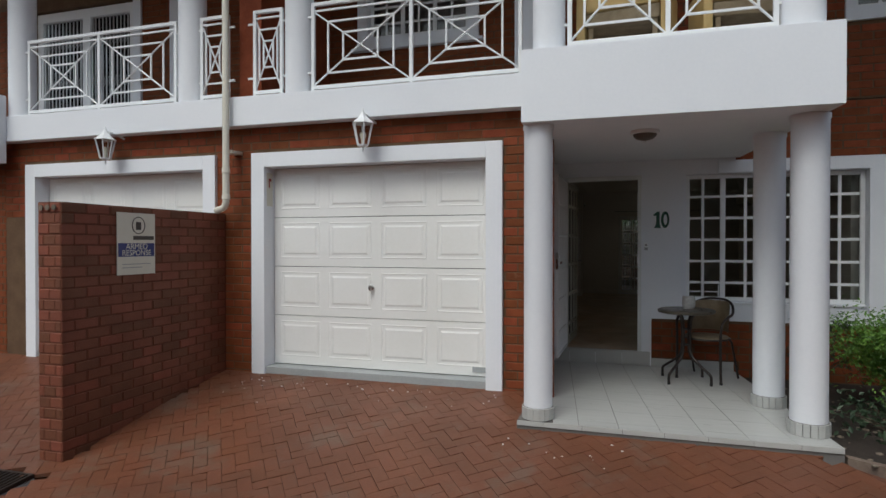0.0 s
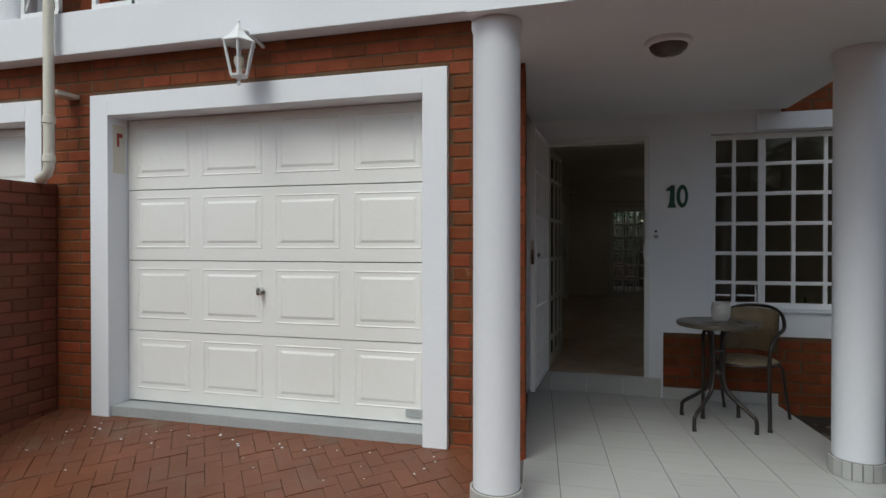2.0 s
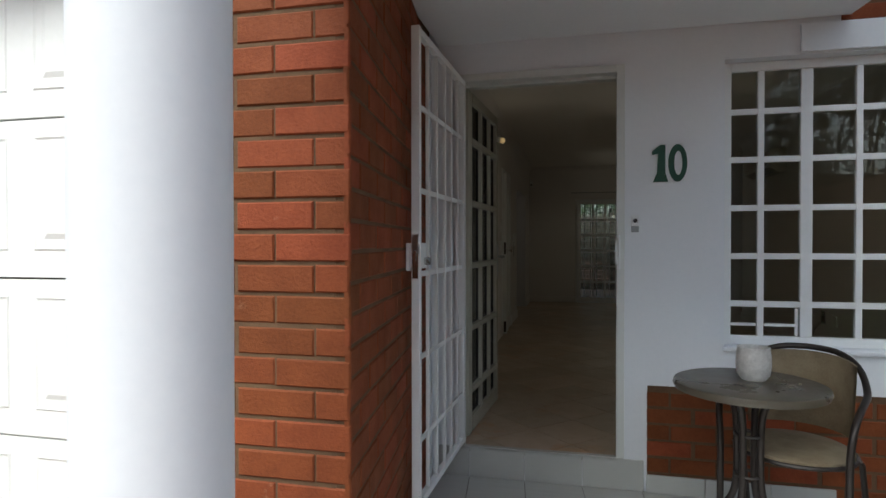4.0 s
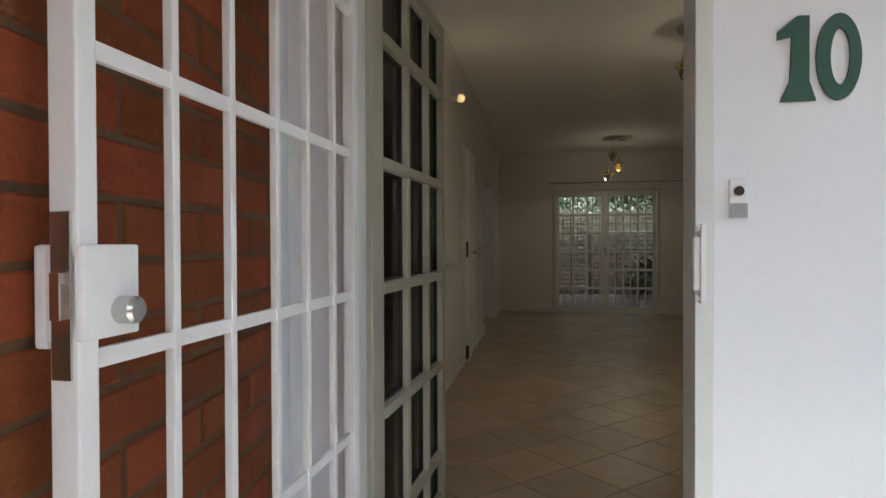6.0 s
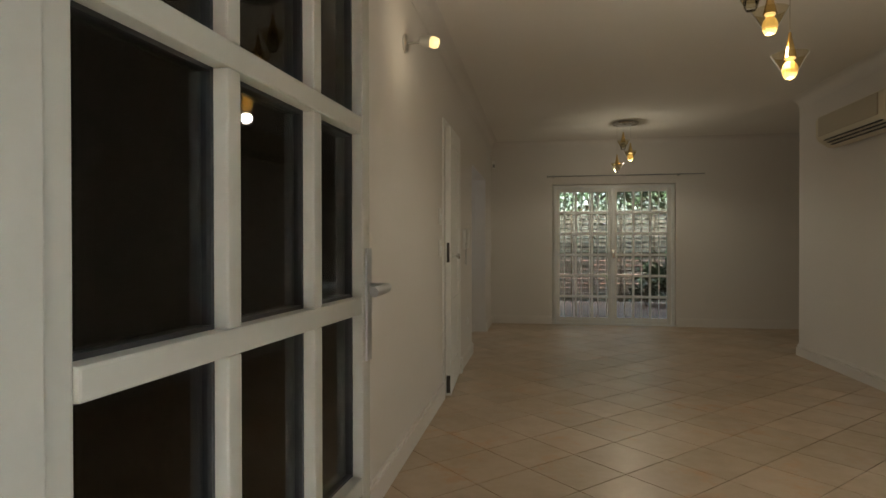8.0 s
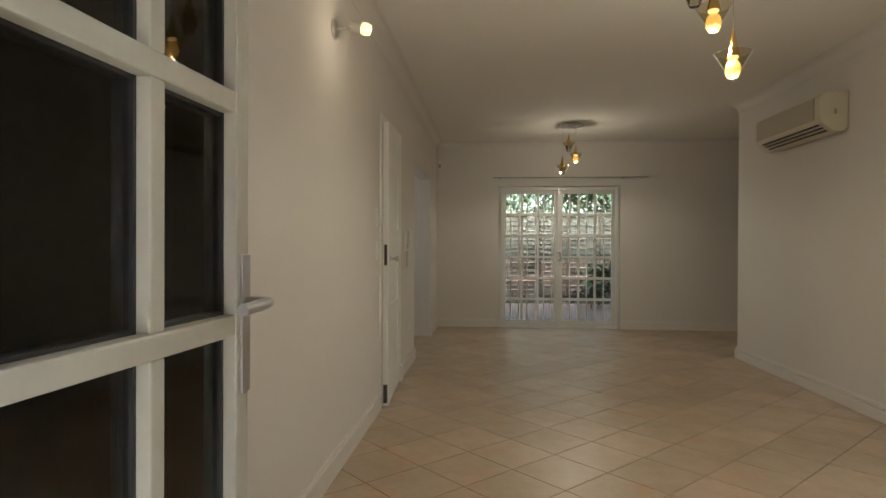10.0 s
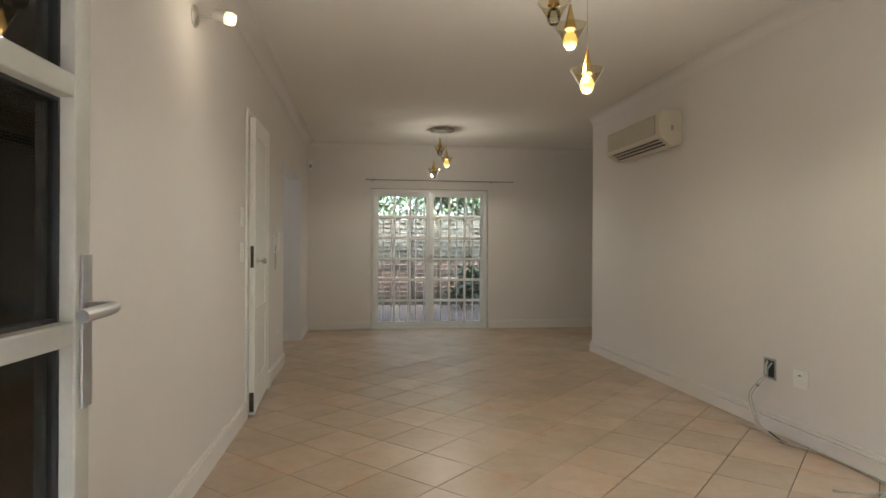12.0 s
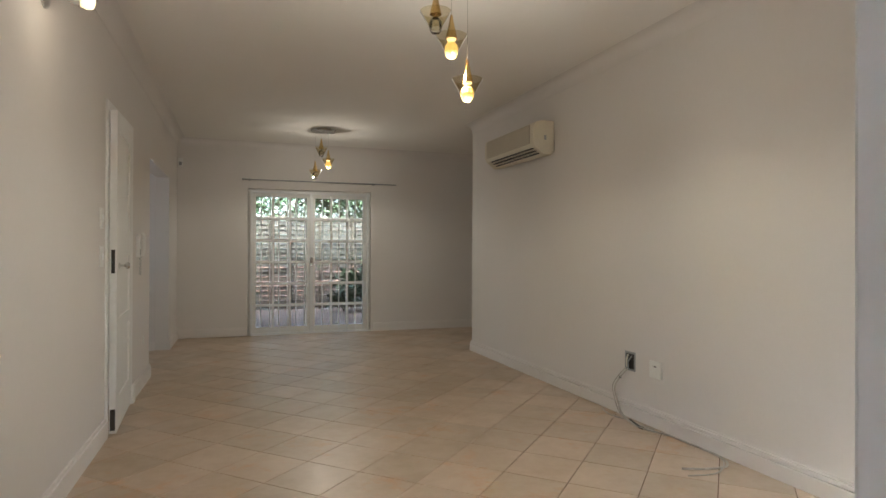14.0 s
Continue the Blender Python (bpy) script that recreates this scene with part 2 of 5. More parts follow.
def wall_with_holes(name, p0, p1, thick, z0, z1, holes, material, label):
    """A wall whose face runs from p0 to p1, cut by (u0, u1, z0, z1) openings."""
    m, length = along(p0, p1)
    us = sorted({0, length, *(h[0] for h in holes), *(h[1] for h in holes)})
    bm = bmesh.new()
    for a, b in zip(us, us[1:]):
        cuts = sorted((h[2], h[3]) for h in holes if h[0] <= a + 1e-6 and h[1] >= b - 1e-6)
        z = z0
        for c0, c1 in cuts:
            if c0 > z + 1e-4:
                box(bm, a, b, 0, thick, z, c0, m)
            z = c1
        if z < z1 - 1e-4:
            box(bm, a, b, 0, thick, z, z1, m)
    return fixed(name, bm, material, label)


BRICK_MESHES = {}


def piece_mesh(name, sx, sy, sz, material, bevel=0.004):
    key = (name, round(sx, 3), round(sy, 3), round(sz, 3), material.name)
    if key not in BRICK_MESHES:
        bm = bmesh.new()
        b = min(bevel, sx / 4, sz / 4)
        # a block with a chamfered front (towards -y)
        back = [bm.verts.new((x, 0, z)) for x, z in ((0, 0), (sx, 0), (sx, sz), (0, sz))]
        mid = [bm.verts.new((x, -sy + b, z)) for x, z in ((0, 0), (sx, 0), (sx, sz), (0, sz))]
        front = [bm.verts.new((x, -sy, z)) for x, z in ((b, b), (sx - b, b), (sx - b, sz - b), (b, sz - b))]
        for a, c in ((back, mid), (mid, front)):
            for i in range(4):
                bm.faces.new((a[i], a[(i + 1) % 4], c[(i + 1) % 4], c[i]))
        bm.faces.new(front)
        BRICK_MESHES[key] = finish(name, bm, material)
    return BRICK_MESHES[key]


def lay(name, mesh, m, parent):
    ob = bpy.data.objects.new(name, mesh)
    scene.collection.objects.link(ob)
    ob.parent = parent
    ob.matrix_basis = m
    return ob


def lay_joined(parent, name, items, material):
    """Many pieces (mesh, matrix) in one mesh."""
    vs, fs, n = [], [], 0
    for me, m in items:
        co = np.empty(len(me.vertices) * 3)
        me.vertices.foreach_get("co", co)
        co = co.reshape(-1, 3)
        mm = np.array(m)
        vs.append(co @ mm[:3, :3].T + mm[:3, 3])
        fs += [[i + n for i in p.vertices] for p in me.polygons]
        n += len(co)
    if not vs:
        return None
    me = bpy.data.meshes.new(name)
    me.from_pydata(np.concatenate(vs).tolist(), [], fs)
    me.materials.append(material)
    ob = new(name, me)
    ob.parent = parent
    return tagged(ob, kind="stuff")


BRICK_L, BRICK_H, JOINT = 0.222, 0.074, 0.0115
COURSE = BRICK_H + JOINT


def brickwork(parent, p0, p1, z0, z1, holes=(), material=None, limit=300, near=None, start=0, joined=None, length=BRICK_L):
    """Stretcher-bond bricks proud of a mortar face from p0 to p1 (x runs that way; the bricks stand out towards -y)."""
    material = material or BRICK
    m, width = along(p0, p1)
    rng = random.Random(int(1000 * (p0[0] + p1[1] + z1)) + 7)
    items = []
    rows = int((z1 - z0) / COURSE + 0.999)
    for r in range(rows):
        z = z0 + r * COURSE
        h = min(BRICK_H, z1 - z - 0.004)
        if h < 0.02:
            continue
        u = -((r + start) % 2) * (length + JOINT) / 2
        while u < width:
            a, b = max(u, 0), min(u + length, width)
            segs = [(a, b)]
            for h0, h1, hz0, hz1 in holes:
                if z + h > hz0 + 0.01 and z < hz1 - 0.01:
                    segs = [s for x0, x1 in segs for s in ((x0, min(x1, h0 - 0.004)), (max(x0, h1 + 0.004), x1)) if s[1] - s[0] > 0.02]
            for x0, x1 in segs:
                if x1 - x0 > 0.02:
                    me = piece_mesh("brick", round((x1 - x0) / 0.012) * 0.012, 0.016, h, material)
                    jig = Matrix.Translation((x0, rng.uniform(-0.0015, 0.002) + 0.0105, z + rng.uniform(-0.001, 0.001))) @ Matrix.Rotation(rng.uniform(-0.006, 0.006), 4, "Y")
                    items.append((me, m @ jig))
            u += length + JOINT
    if near:
        items.sort(key=lambda i: (i[1].translation - Vector(near)).length)
    for me, mm in items[:limit]:
        lay("brick", me, mm, parent)
    lay_joined(parent, "far_bricks", items[limit:], joined or material)


def gridded(bm, us, zs, bar, y0, y1, uouter, zouter):
    """Frame bars of a lattice: verticals at us, horizontals at zs."""
    for u in us:
        box(bm, u - bar / 2, u + bar / 2, y0, y1, zouter[0], zouter[1])
    for z in zs:
        box(bm, uouter[0], uouter[1], y0 + 0.002, y1 - 0.002, z - bar / 2, z + bar / 2)


# ---- measures ----
FLOOR = 0.167
CEILING = 2.74
PORCH_CEILING = 2.40
GX0, GX1 = -3.11, -0.665          # garage opening
FACADE = -1.75
DECK = 3.0
WALL = 0.245                      # entrance wall thickness
LX = -0.36
PY0, PY1 = 5.80, 7.30             # passage opening
RW0, RW1 = (3.0, WALL), (2.92, 6.2)


def drive(y):
    return float(np.interp(y, [-30, -9, -6, -3.75, -2.55, -1.78, -1.5], [-0.7, -0.48, -0.40, -0.28, -0.065, 0.035, 0.06]))


# ---- ground ----
ys = [-60, -30, -9, -6, -4.8, -3.75, -3.1, -2.55, -2.1, -1.78, -1.4, 0, 8, 14, 60]
xs = [-60, -12, -3.8, -0.3, -0.18, 1.5, 2.08, 5, 12, 60]
bm = bmesh.new()
grid = [[bm.verts.new((x, y, (drive(y) if y < -2.5 or (x < -0.2 and y < -1.4) else -0.20 if x < 8 and y > -1 and y < 8.3 else -0.12) - 0.065)) for x in xs] for y in ys]
for i in range(len(ys) - 1):
    for j in range(len(xs) - 1):
        bm.faces.new((grid[i][j], grid[i][j + 1], grid[i + 1][j + 1], grid[i + 1][j]))
ground = fixed("ground", bm, GROUT, "sandy reddish ground under brick paving and garden")

# ---- porch slab ----
SLAB = [(-0.24, -2.545), (2.067, -2.545), (1.79, 0.0), (-0.23, 0.0)]
bm = prism(bmesh.new(), SLAB, -0.30, -0.006)
porch = fixed("porch_floor", bm, TILE_GROUT, "raised porch slab laid with pale rectangular tiles")

# ---- walls ----
wall_side = fixed("wall_porch_side", prism(bmesh.new(), [(-0.034, FACADE + 0.002), (-0.258, 0.0), (-0.42, 0.0), (-0.42, FACADE + 0.002)], -0.2, 2.6), MORTAR, "red brick side wall of the garage beside the porch")
G2 = (-6.37, -3.885)
garage_holes = [(GX0 + 6.9, GX1 + 6.9, -0.2, 2.26), (G2[0] + 6.9, G2[1] + 6.9, -0.2, 2.263)]
wall_garage = wall_with_holes("wall_garage", (-6.9, FACADE), (-0.072, FACADE), 0.22, -0.2, 2.75, garage_holes, MORTAR, "red brick garage facade with two door openings")
door_wall = wall_with_holes("wall_entrance", (-0.42, 0.0), (3.6, 0.0), WALL, -0.3, DECK - 0.03,
                            [(0.32, 1.217, FLOOR - 0.03, 2.235), (1.70, 3.50, 0.775, 2.224)], WHITE, "white plastered entrance wall with door and window openings")
upper_wall = wall_with_holes("wall_upper", (-9.6, 0.0), (5.0, 0.0), 0.25, DECK - 0.02, 5.8,
                             [(9.6 - 2.83, 9.6 - 1.16, 4.04, 5.2), (9.6 - 8.6, 9.6 - 6.6, 3.02, 5.2), (9.6 + 2.85, 9.6 + 3.9, 3.86, 5.0)], MORTAR, "red brick upper storey wall with white windows")
boundary = fixed("wall_boundary", boxes((-3.85, -3.62, -3.75, FACADE - 0.008, -0.6, 1.76)), MORTAR_DARK, "low dark red brick dividing wall beside the driveway")
neighbour_wall = fixed("wall_neighbour", boxes((-9.4, -6.902, FACADE, FACADE + 0.22, -0.6, 2.69)), MORTAR, "red brick facade of the neighbouring unit")
fixed("fascia", boxes((-9.4, -6.68, -2.15, -1.905, 2.42, 3.25), bevel=0.006), WHITE, "white plastered block at the end of the neighbour's balcony band")

# ---- deck, fascia, canopy ----
fascia = fixed("fascia", boxes((-9.5, -0.21, -1.90, -0.004, 2.69, DECK), bevel=0.006), WHITE, "white balcony edge band above the garages")
canopy = fixed("canopy", prism(bmesh.new(), [(-0.20, -2.60), (2.045, -2.60), (1.84, -0.004), (-0.20, -0.004)], PORCH_CEILING, 2.975), WHITE, "white porch canopy carrying the balcony")
wall_side_fill = fixed("trim", boxes((-0.42, -0.205, FACADE + 0.004, -0.006, 2.6, 2.69)), WHITE, "white trim over the garage side wall")


def column(x, y, r, z0, z1, ring=True):
    c = thing("column", "round white plastered porch column" + (" with a ring of small white tiles at its foot" if ring else " of the upper balcony"), "column", Matrix.Translation((x, y, z0)), "columns")
    part("shaft", lathe([(r, 0), (r, z1 - z0 - 0.05), (r + 0.008, z1 - z0 - 0.03), (r + 0.008, z1 - z0 - 0.002)], 40), WHITE, c, smooth=True)
    if ring:
        part("tile_bed", lathe([(r + 0.008, 0), (r + 0.008, 0.096), (r, 0.10)], 40), TILE_GROUT, c, "dark grouted bed of the foot tiles", smooth=True)
        n = 18
        bm0 = bmesh.new()
        box(bm0, -0.0215, 0.0215, -0.006, 0.004, 0.003, 0.098, bevel=0.0015)
        me = finish("foot_tile", bm0, TILE)
        for i in range(n):
            lay("foot_tile", me, Matrix.Rotation(2 * math.pi * i / n, 4, "Z") @ Matrix.Translation((0, -(r + 0.009), 0)), c)
    return c


column(-0.085, -2.42, 0.117, 0.0, PORCH_CEILING)
column(1.82, -1.47, 0.127, 0.0, PORCH_CEILING)
column(1.925, -2.24, 0.128, 0.0, PORCH_CEILING)
for cx, cy in ((-6.62, -1.74), (-4.06, -1.74), (-2.70, -1.74)):
    column(cx, cy, 0.15, DECK, 5.4, ring=False)
column(0.0, -2.42, 0.13, 2.975, 5.4, ring=False)
column(1.82, -2.42, 0.15, 2.975, 5.4, ring=False)


# ---- garage doors ----
def garage_frame(name, x0, x1, z1, label):
    w = 0.155
    t = 0.045
    e = 0.006
    bm = boxes((x0 - w, x0 + e, FACADE - t, FACADE + 0.17, -0.15, z1 + w), (x1 - e, x1 + w, FACADE - t, FACADE + 0.17, -0.15, z1 + w), (x0 + e, x1 - e, FACADE - t, FACADE + 0.17, z1, z1 + w), bevel=0.004)
    return fixed(name, bm, WHITE, label)


def garage_door(x0, x1, z0, z1, y, label):
    d = thing("garage_door", label, "garage door", Matrix.Translation((x0, y, z0)), "garage doors")
    w, h = x1 - x0, z1 - z0
    sh = h / 4
    pw = w / 4
    for r in range(4):
        bm = boxes((0.003, w - 0.003, 0, 0.036, r * sh + 0.0035, (r + 1) * sh - 0.0035), bevel=0.0015)
        for c in range(4):
            u0, u1 = c * pw + 0.075 + (0.02 if c == 0 else 0), (c + 1) * pw - 0.075 + (-0.02 if c == 3 else 0) + 0.02
            v0, v1 = r * sh + 0.105, (r + 1) * sh - 0.07
            # raised field inside a pressed groove
            o = [bm.verts.new(p) for p in ((u0, -0.001, v0), (u1, -0.001, v0), (u1, -0.001, v1), (u0, -0.001, v1))]
            g = 0.012
            i1 = [bm.verts.new(p) for p in ((u0 + g, 0.010, v0 + g), (u1 - g, 0.010, v0 + g), (u1 - g, 0.010, v1 - g), (u0 + g, 0.010, v1 - g))]
            g2 = 0.045
            i2 = [bm.verts.new(p) for p in ((u0 + g2, -0.006, v0 + g2), (u1 - g2, -0.006, v0 + g2), (u1 - g2, -0.006, v1 - g2), (u0 + g2, -0.006, v1 - g2))]
            q = 0.012
            o0 = [bm.verts.new(p) for p in ((u0 - q, 0.0, v0 - q), (u1 + q, 0.0, v0 - q), (u1 + q, 0.0, v1 + q), (u0 - q, 0.0, v1 + q))]
            o1 = [bm.verts.new(p) for p in ((u0 - q / 2, -0.004, v0 - q / 2), (u1 + q / 2, -0.004, v0 - q / 2), (u1 + q / 2, -0.004, v1 + q / 2), (u0 - q / 2, -0.004, v1 + q / 2))]
            for a, b in ((o0, o1), (o1, o), (o, [bm.verts.new(v.co + Vector((0, -0.005, 0))) for v in i1])):
                for k in range(4):
                    bm.faces.new((a[k], a[(k + 1) % 4], b[(k + 1) % 4], b[k]))
            inner = [bm.verts.new(v.co + Vector((0, -0.005, 0))) for v in i1]
            for k in range(4):
                bm.faces.new((inner[k], inner[(k + 1) % 4], i2[(k + 1) % 4], i2[k]))
            bm.faces.new(i2)
        part("panel", bm, DOOR_WHITE, d)
    # sheet coloured black in place of the shade within the joints
    part("backing", boxes((0.001, w - 0.001, 0.038, 0.05, 0, h)), BLACK, d, "black sheet that darkens the gaps between the panels")
    return d


garage_frame("trim_garage_own", GX0, GX1, 2.255, "white painted plaster surround of the garage door")
garage_frame("trim_garage_neighbour", G2[0], G2[1], 2.255, "white painted plaster surround of the neighbour's garage door")
fixed("threshold", boxes((GX0, GX1, FACADE - 0.02, FACADE + 0.35, -0.1, 0.105), (G2[0], G2[1], FACADE - 0.02, FACADE + 0.35, -0.1, 0.105), bevel=0.006), CONCRETE, "grey painted concrete garage threshold")
gd = garage_door(GX0 + 0.007, GX1 - 0.007, 0.112, 2.253, -1.605, "closed white sectional garage door with raised panels")
handle = part("handle", lathe([(0.0, 0), (0.028, 0), (0.028, 0.008), (0.011, 0.012), (0.011, 0.04), (0.014, 0.045)], 16), CHROME, gd, "small oval chrome pull handle", smooth=True,
              at=Matrix.Translation((1.17, -0.002, 0.86)) @ Matrix.Rotation(math.pi / 2, 4, "X"))
part("grip", lathe([(0, 0), (0.014, 0.003), (0.019, 0.03), (0.014, 0.057), (0, 0.06)], 14, (0, 0, -0.03)), CHROME, handle, smooth=True, at=Matrix.Translation((0, 0, 0.045)) @ Matrix.Rotation(math.pi / 2, 4, "X"))
part("maker_plate", boxes((2.26, 2.40, -0.014, -0.002, 0.045, 0.095), bevel=0.002), CONCRETE, gd, "small grey stamped metal plate")
mark = thing("paint_patch", "old cream paint patch with a red mark on the garage reveal", "wall mark", Matrix.Translation((GX0 + 0.0065, -1.69, 1.98)))
part("patch", boxes((0, 0.0015, -0.055, 0.055, -0.14, 0.22)), PVC, mark)
part("mark", boxes((0.0016, 0.004, -0.02, 0.0, 0.06, 0.16), (0.0016, 0.004, -0.001, 0.03, 0.13, 0.16)), surface("red_paint", (0.35, 0.05, 0.03), None, 0.6), mark, "faded red mark")
garage_door(G2[0] + 0.007, G2[1] - 0.007, 0.112, 2.253, -1.605, "cream panelled garage door behind the dividing wall")

# ---- interior shell ----
fixed("floor", boxes((-3.0, 5.0, 0.003, 8.36, -0.1, FLOOR - 0.006)), FLOOR_GROUT, "interior floor bed under beige ceramic tiles")
fixed("ceiling", boxes((-3.0, 5.2, WALL, 8.15, CEILING, CEILING + 0.12)), CEIL, "plain cream painted room ceiling")
wall_with_holes("wall_west", (LX, WALL), (LX, 8.15), 0.14, 0.0, CEILING, [(4.04 - WALL, 4.82 - WALL, 0.0, 2.17), (PY0 - WALL, PY1 - WALL, 0.0, 2.125)], ROOM, "cream painted wall with an inner door and a passage opening")
wall_with_holes("wall_north", (-1.6, 8.15), (5.2, 8.15), 0.22, 0.0, CEILING + 0.1, [(1.6 + 0.503, 1.6 + 2.153, FLOOR, 2.125)], ROOM, "cream painted end wall with a double glazed door")
fixed("wall_east", prism(bmesh.new(), [RW0, (RW0[0] + 0.2, RW0[1]), (5.2, 6.05), (5.2, 6.2), RW1], 0.0, CEILING), ROOM, "cream painted partition wall ending in a corner")
fixed("wall_alcove", boxes((5.0, 5.2, 6.21, 8.14, 0.0, CEILING)), ROOM, "plain painted wall closing the dining alcove")
# the gap at y 5.7 to 6.9 is unseen, left for the fill lamp
fixed("wall_passage", boxes((-1.75, -1.6, 3.0, 5.7, 0, CEILING), (-1.75, -1.6, 5.7, 6.9, 0, 1.1), (-1.75, -1.6, 5.7, 6.9, 2.1, CEILING), (-1.75, -1.6, 6.9, 8.36, 0, CEILING), (-1.6, LX - 0.142, PY1 + 0.002, 7.4, 0, CEILING), (-1.6, LX - 0.142, 5.3, 5.4, 0, CEILING), (-1.6, LX - 0.15, 3.2, 3.3, 0, CEILING)), ROOM, "plain painted passage walls beyond the opening")
fixed("wall_front_inner", boxes((RW0[0] + 0.22, 3.6, WALL + 0.01, 0.40, 0, CEILING), (-0.52, LX - 0.002, WALL + 0.001, 0.45, 0, CEILING)), ROOM, "plain painted wall return")
# out of view; its front slab is widened to darken the upper brick
fixed("roof", boxes((-9.6, 5.2, -0.1, 8.5, 5.8, 5.95), (-9.6, 5.2, -2.9, -0.11, 5.5, 5.6)), WHITE, "unseen flat roof closing the building and shading the upper front")
fixed("wall_far_side", boxes((5.0, 5.2, 0.26, 8.36, 2.8, 5.8), (-9.6, -9.4, 0.26, 8.36, 0, 5.8), (-9.4, 5.0, 8.2, 8.36, 2.8, 5.8), (-9.4, -1.8, 8.2, 8.36, 0, 2.8), (3.62, 5.2, 0.0, 0.2, -0.3, 3.0), (5.0, 5.2, 0.2, 5.9, -0.3, 2.8)), BRICK_DARK, "plain outer walls closing the building")

# ---- windows and doors of the entrance front ----
def lattice_window(kind, label, x0, x1, z0, z1, y, us, zs, bar=0.03, deep=0.05, mullions=(), lit=GLASS, group="windows"):
    """A window: outer frame, glazing bars and one pane a field."""
    w = thing("window", label, "window", Matrix.Translation((0, y, 0)), group)
    f = 0.045
    part("window_frame", boxes((x0, x0 + f, 0, deep, z0, z1), (x1 - f, x1, 0, deep, z0, z1), (x0 + f, x1 - f, 0, deep, z0, z0 + f), (x0 + f, x1 - f, 0, deep, z1 - f, z1), bevel=0.003), WHITE_STEEL, w)
    for u in us:
        b = 0.055 if u in mullions else bar
        part("glazing_bar", boxes((u - b / 2, u + b / 2, 0.006, deep - 0.006, z0 + f, z1 - f), bevel=0.003), WHITE_STEEL, w)
    for z in zs:
        part("glazing_bar", boxes((x0 + f, x1 - f, 0.009, deep - 0.01, z - bar / 2, z + bar / 2), bevel=0.003), WHITE_STEEL, w)
    ux = [x0 + f, *us, x1 - f]
    zx = [z0 + f, *zs, z1 - f]
    for a, b in zip(ux, ux[1:]):
        for c, d in zip(zx, zx[1:]):
            p = part("pane", boxes((a, b, deep / 2 - 0.002, deep / 2 + 0.002, c, d)), lit, w)
            p.visible_shadow = False
    return w


WX0, WX1 = 1.283, 3.077
cols = [1.47, 1.68, 1.915, 2.145, 2.375, 2.63, 2.84]
front_window = lattice_window("window", "white painted wooden window with small square panes above the brick plinth", WX0, WX1, 0.777, 2.222, 0.07,
                              cols, (0.985, 1.230, 1.478, 1.726, 1.972), mullions=(cols[1], cols[5]))
part("louvre", boxes((WX0 + 0.05, cols[0] - 0.02, 0.012, 0.03, 0.872, 0.886), (cols[0] + 0.02, cols[1] - 0.05, 0.012, 0.03, 0.872, 0.886), (cols[1] - 0.048, cols[1] - 0.036, 0.012, 0.03, 0.825, 0.965)), WHITE_STEEL, front_window, "thin white louvre bar")
fixed("window_sill", boxes((1.275, 3.065, -0.02, 0.068, 0.752, 0.774), bevel=0.004), WHITE, "white plastered sill")
fixed("trim_window_band", boxes((1.62, 3.34, -0.022, -0.001, 2.232, 2.37), (3.08, 3.34, -0.035, -0.001, 0.56, 2.232), bevel=0.005), WHITE, "raised white plaster band round the window")

upper_window = lattice_window("window", "white upper window with small panes in a broad white surround", -2.68, -1.31, 4.18, 5.15, 0.06,
                              (-2.45, -2.22, -1.995, -1.77, -1.54), (4.38, 4.6, 4.82, 5.0), mullions=(-2.22, -1.77))
fixed("trim_upper_window", boxes((-2.83, -2.685, -0.04, 0.1, 4.04, 5.2), (-1.305, -1.16, -0.04, 0.1, 4.04, 5.2), (-2.685, -1.305, -0.04, 0.1, 4.04, 4.175), bevel=0.005), WHITE, "white plaster surround of the upper window")
lattice_window("window", "white upper window beyond the balcony", 2.95, 3.8, 3.95, 4.95, 0.06, (3.2, 3.5), (4.2, 4.5, 4.75))
fixed("trim_side_window", boxes((2.85, 3.9, -0.04, 0.1, 3.80, 3.945), (2.85, 2.945, -0.04, 0.1, 3.945, 5.0), bevel=0.005), WHITE, "white plaster surround of the side upper window")
fixed("window_sill", boxes((-2.9, -1.1, -0.09, -0.002, 4.0, 4.038)), WHITE, "white upper window sill")
fixed("wall_upper_room", boxes((-3.2, -0.9, 1.6, 1.7, 3.1, 5.7), (2.6, 4.4, 1.6, 1.7, 3.1, 5.7), (-9.2, -6.0, 1.6, 1.7, 3.1, 5.7)), ROOM, "plain inner walls of the upper rooms")

# neighbour's balcony doors with folding security bars
nd = thing("balcony_door", "white framed glazed balcony door behind grey folding security bars", "door", Matrix.Translation((-8.6, 0.04, DECK + 0.03)))
part("door_frame", boxes((0.0, 0.12, 0, 0.1, 0, 2.14), (0.94, 1.10, 0, 0.1, 0, 2.14), (1.88, 2.0, 0, 0.1, 0, 2.14), (0.12, 0.94, 0, 0.1, 2.0, 2.14), (1.10, 1.88, 0, 0.1, 2.0, 2.14), bevel=0.004), WHITE_STEEL, nd)
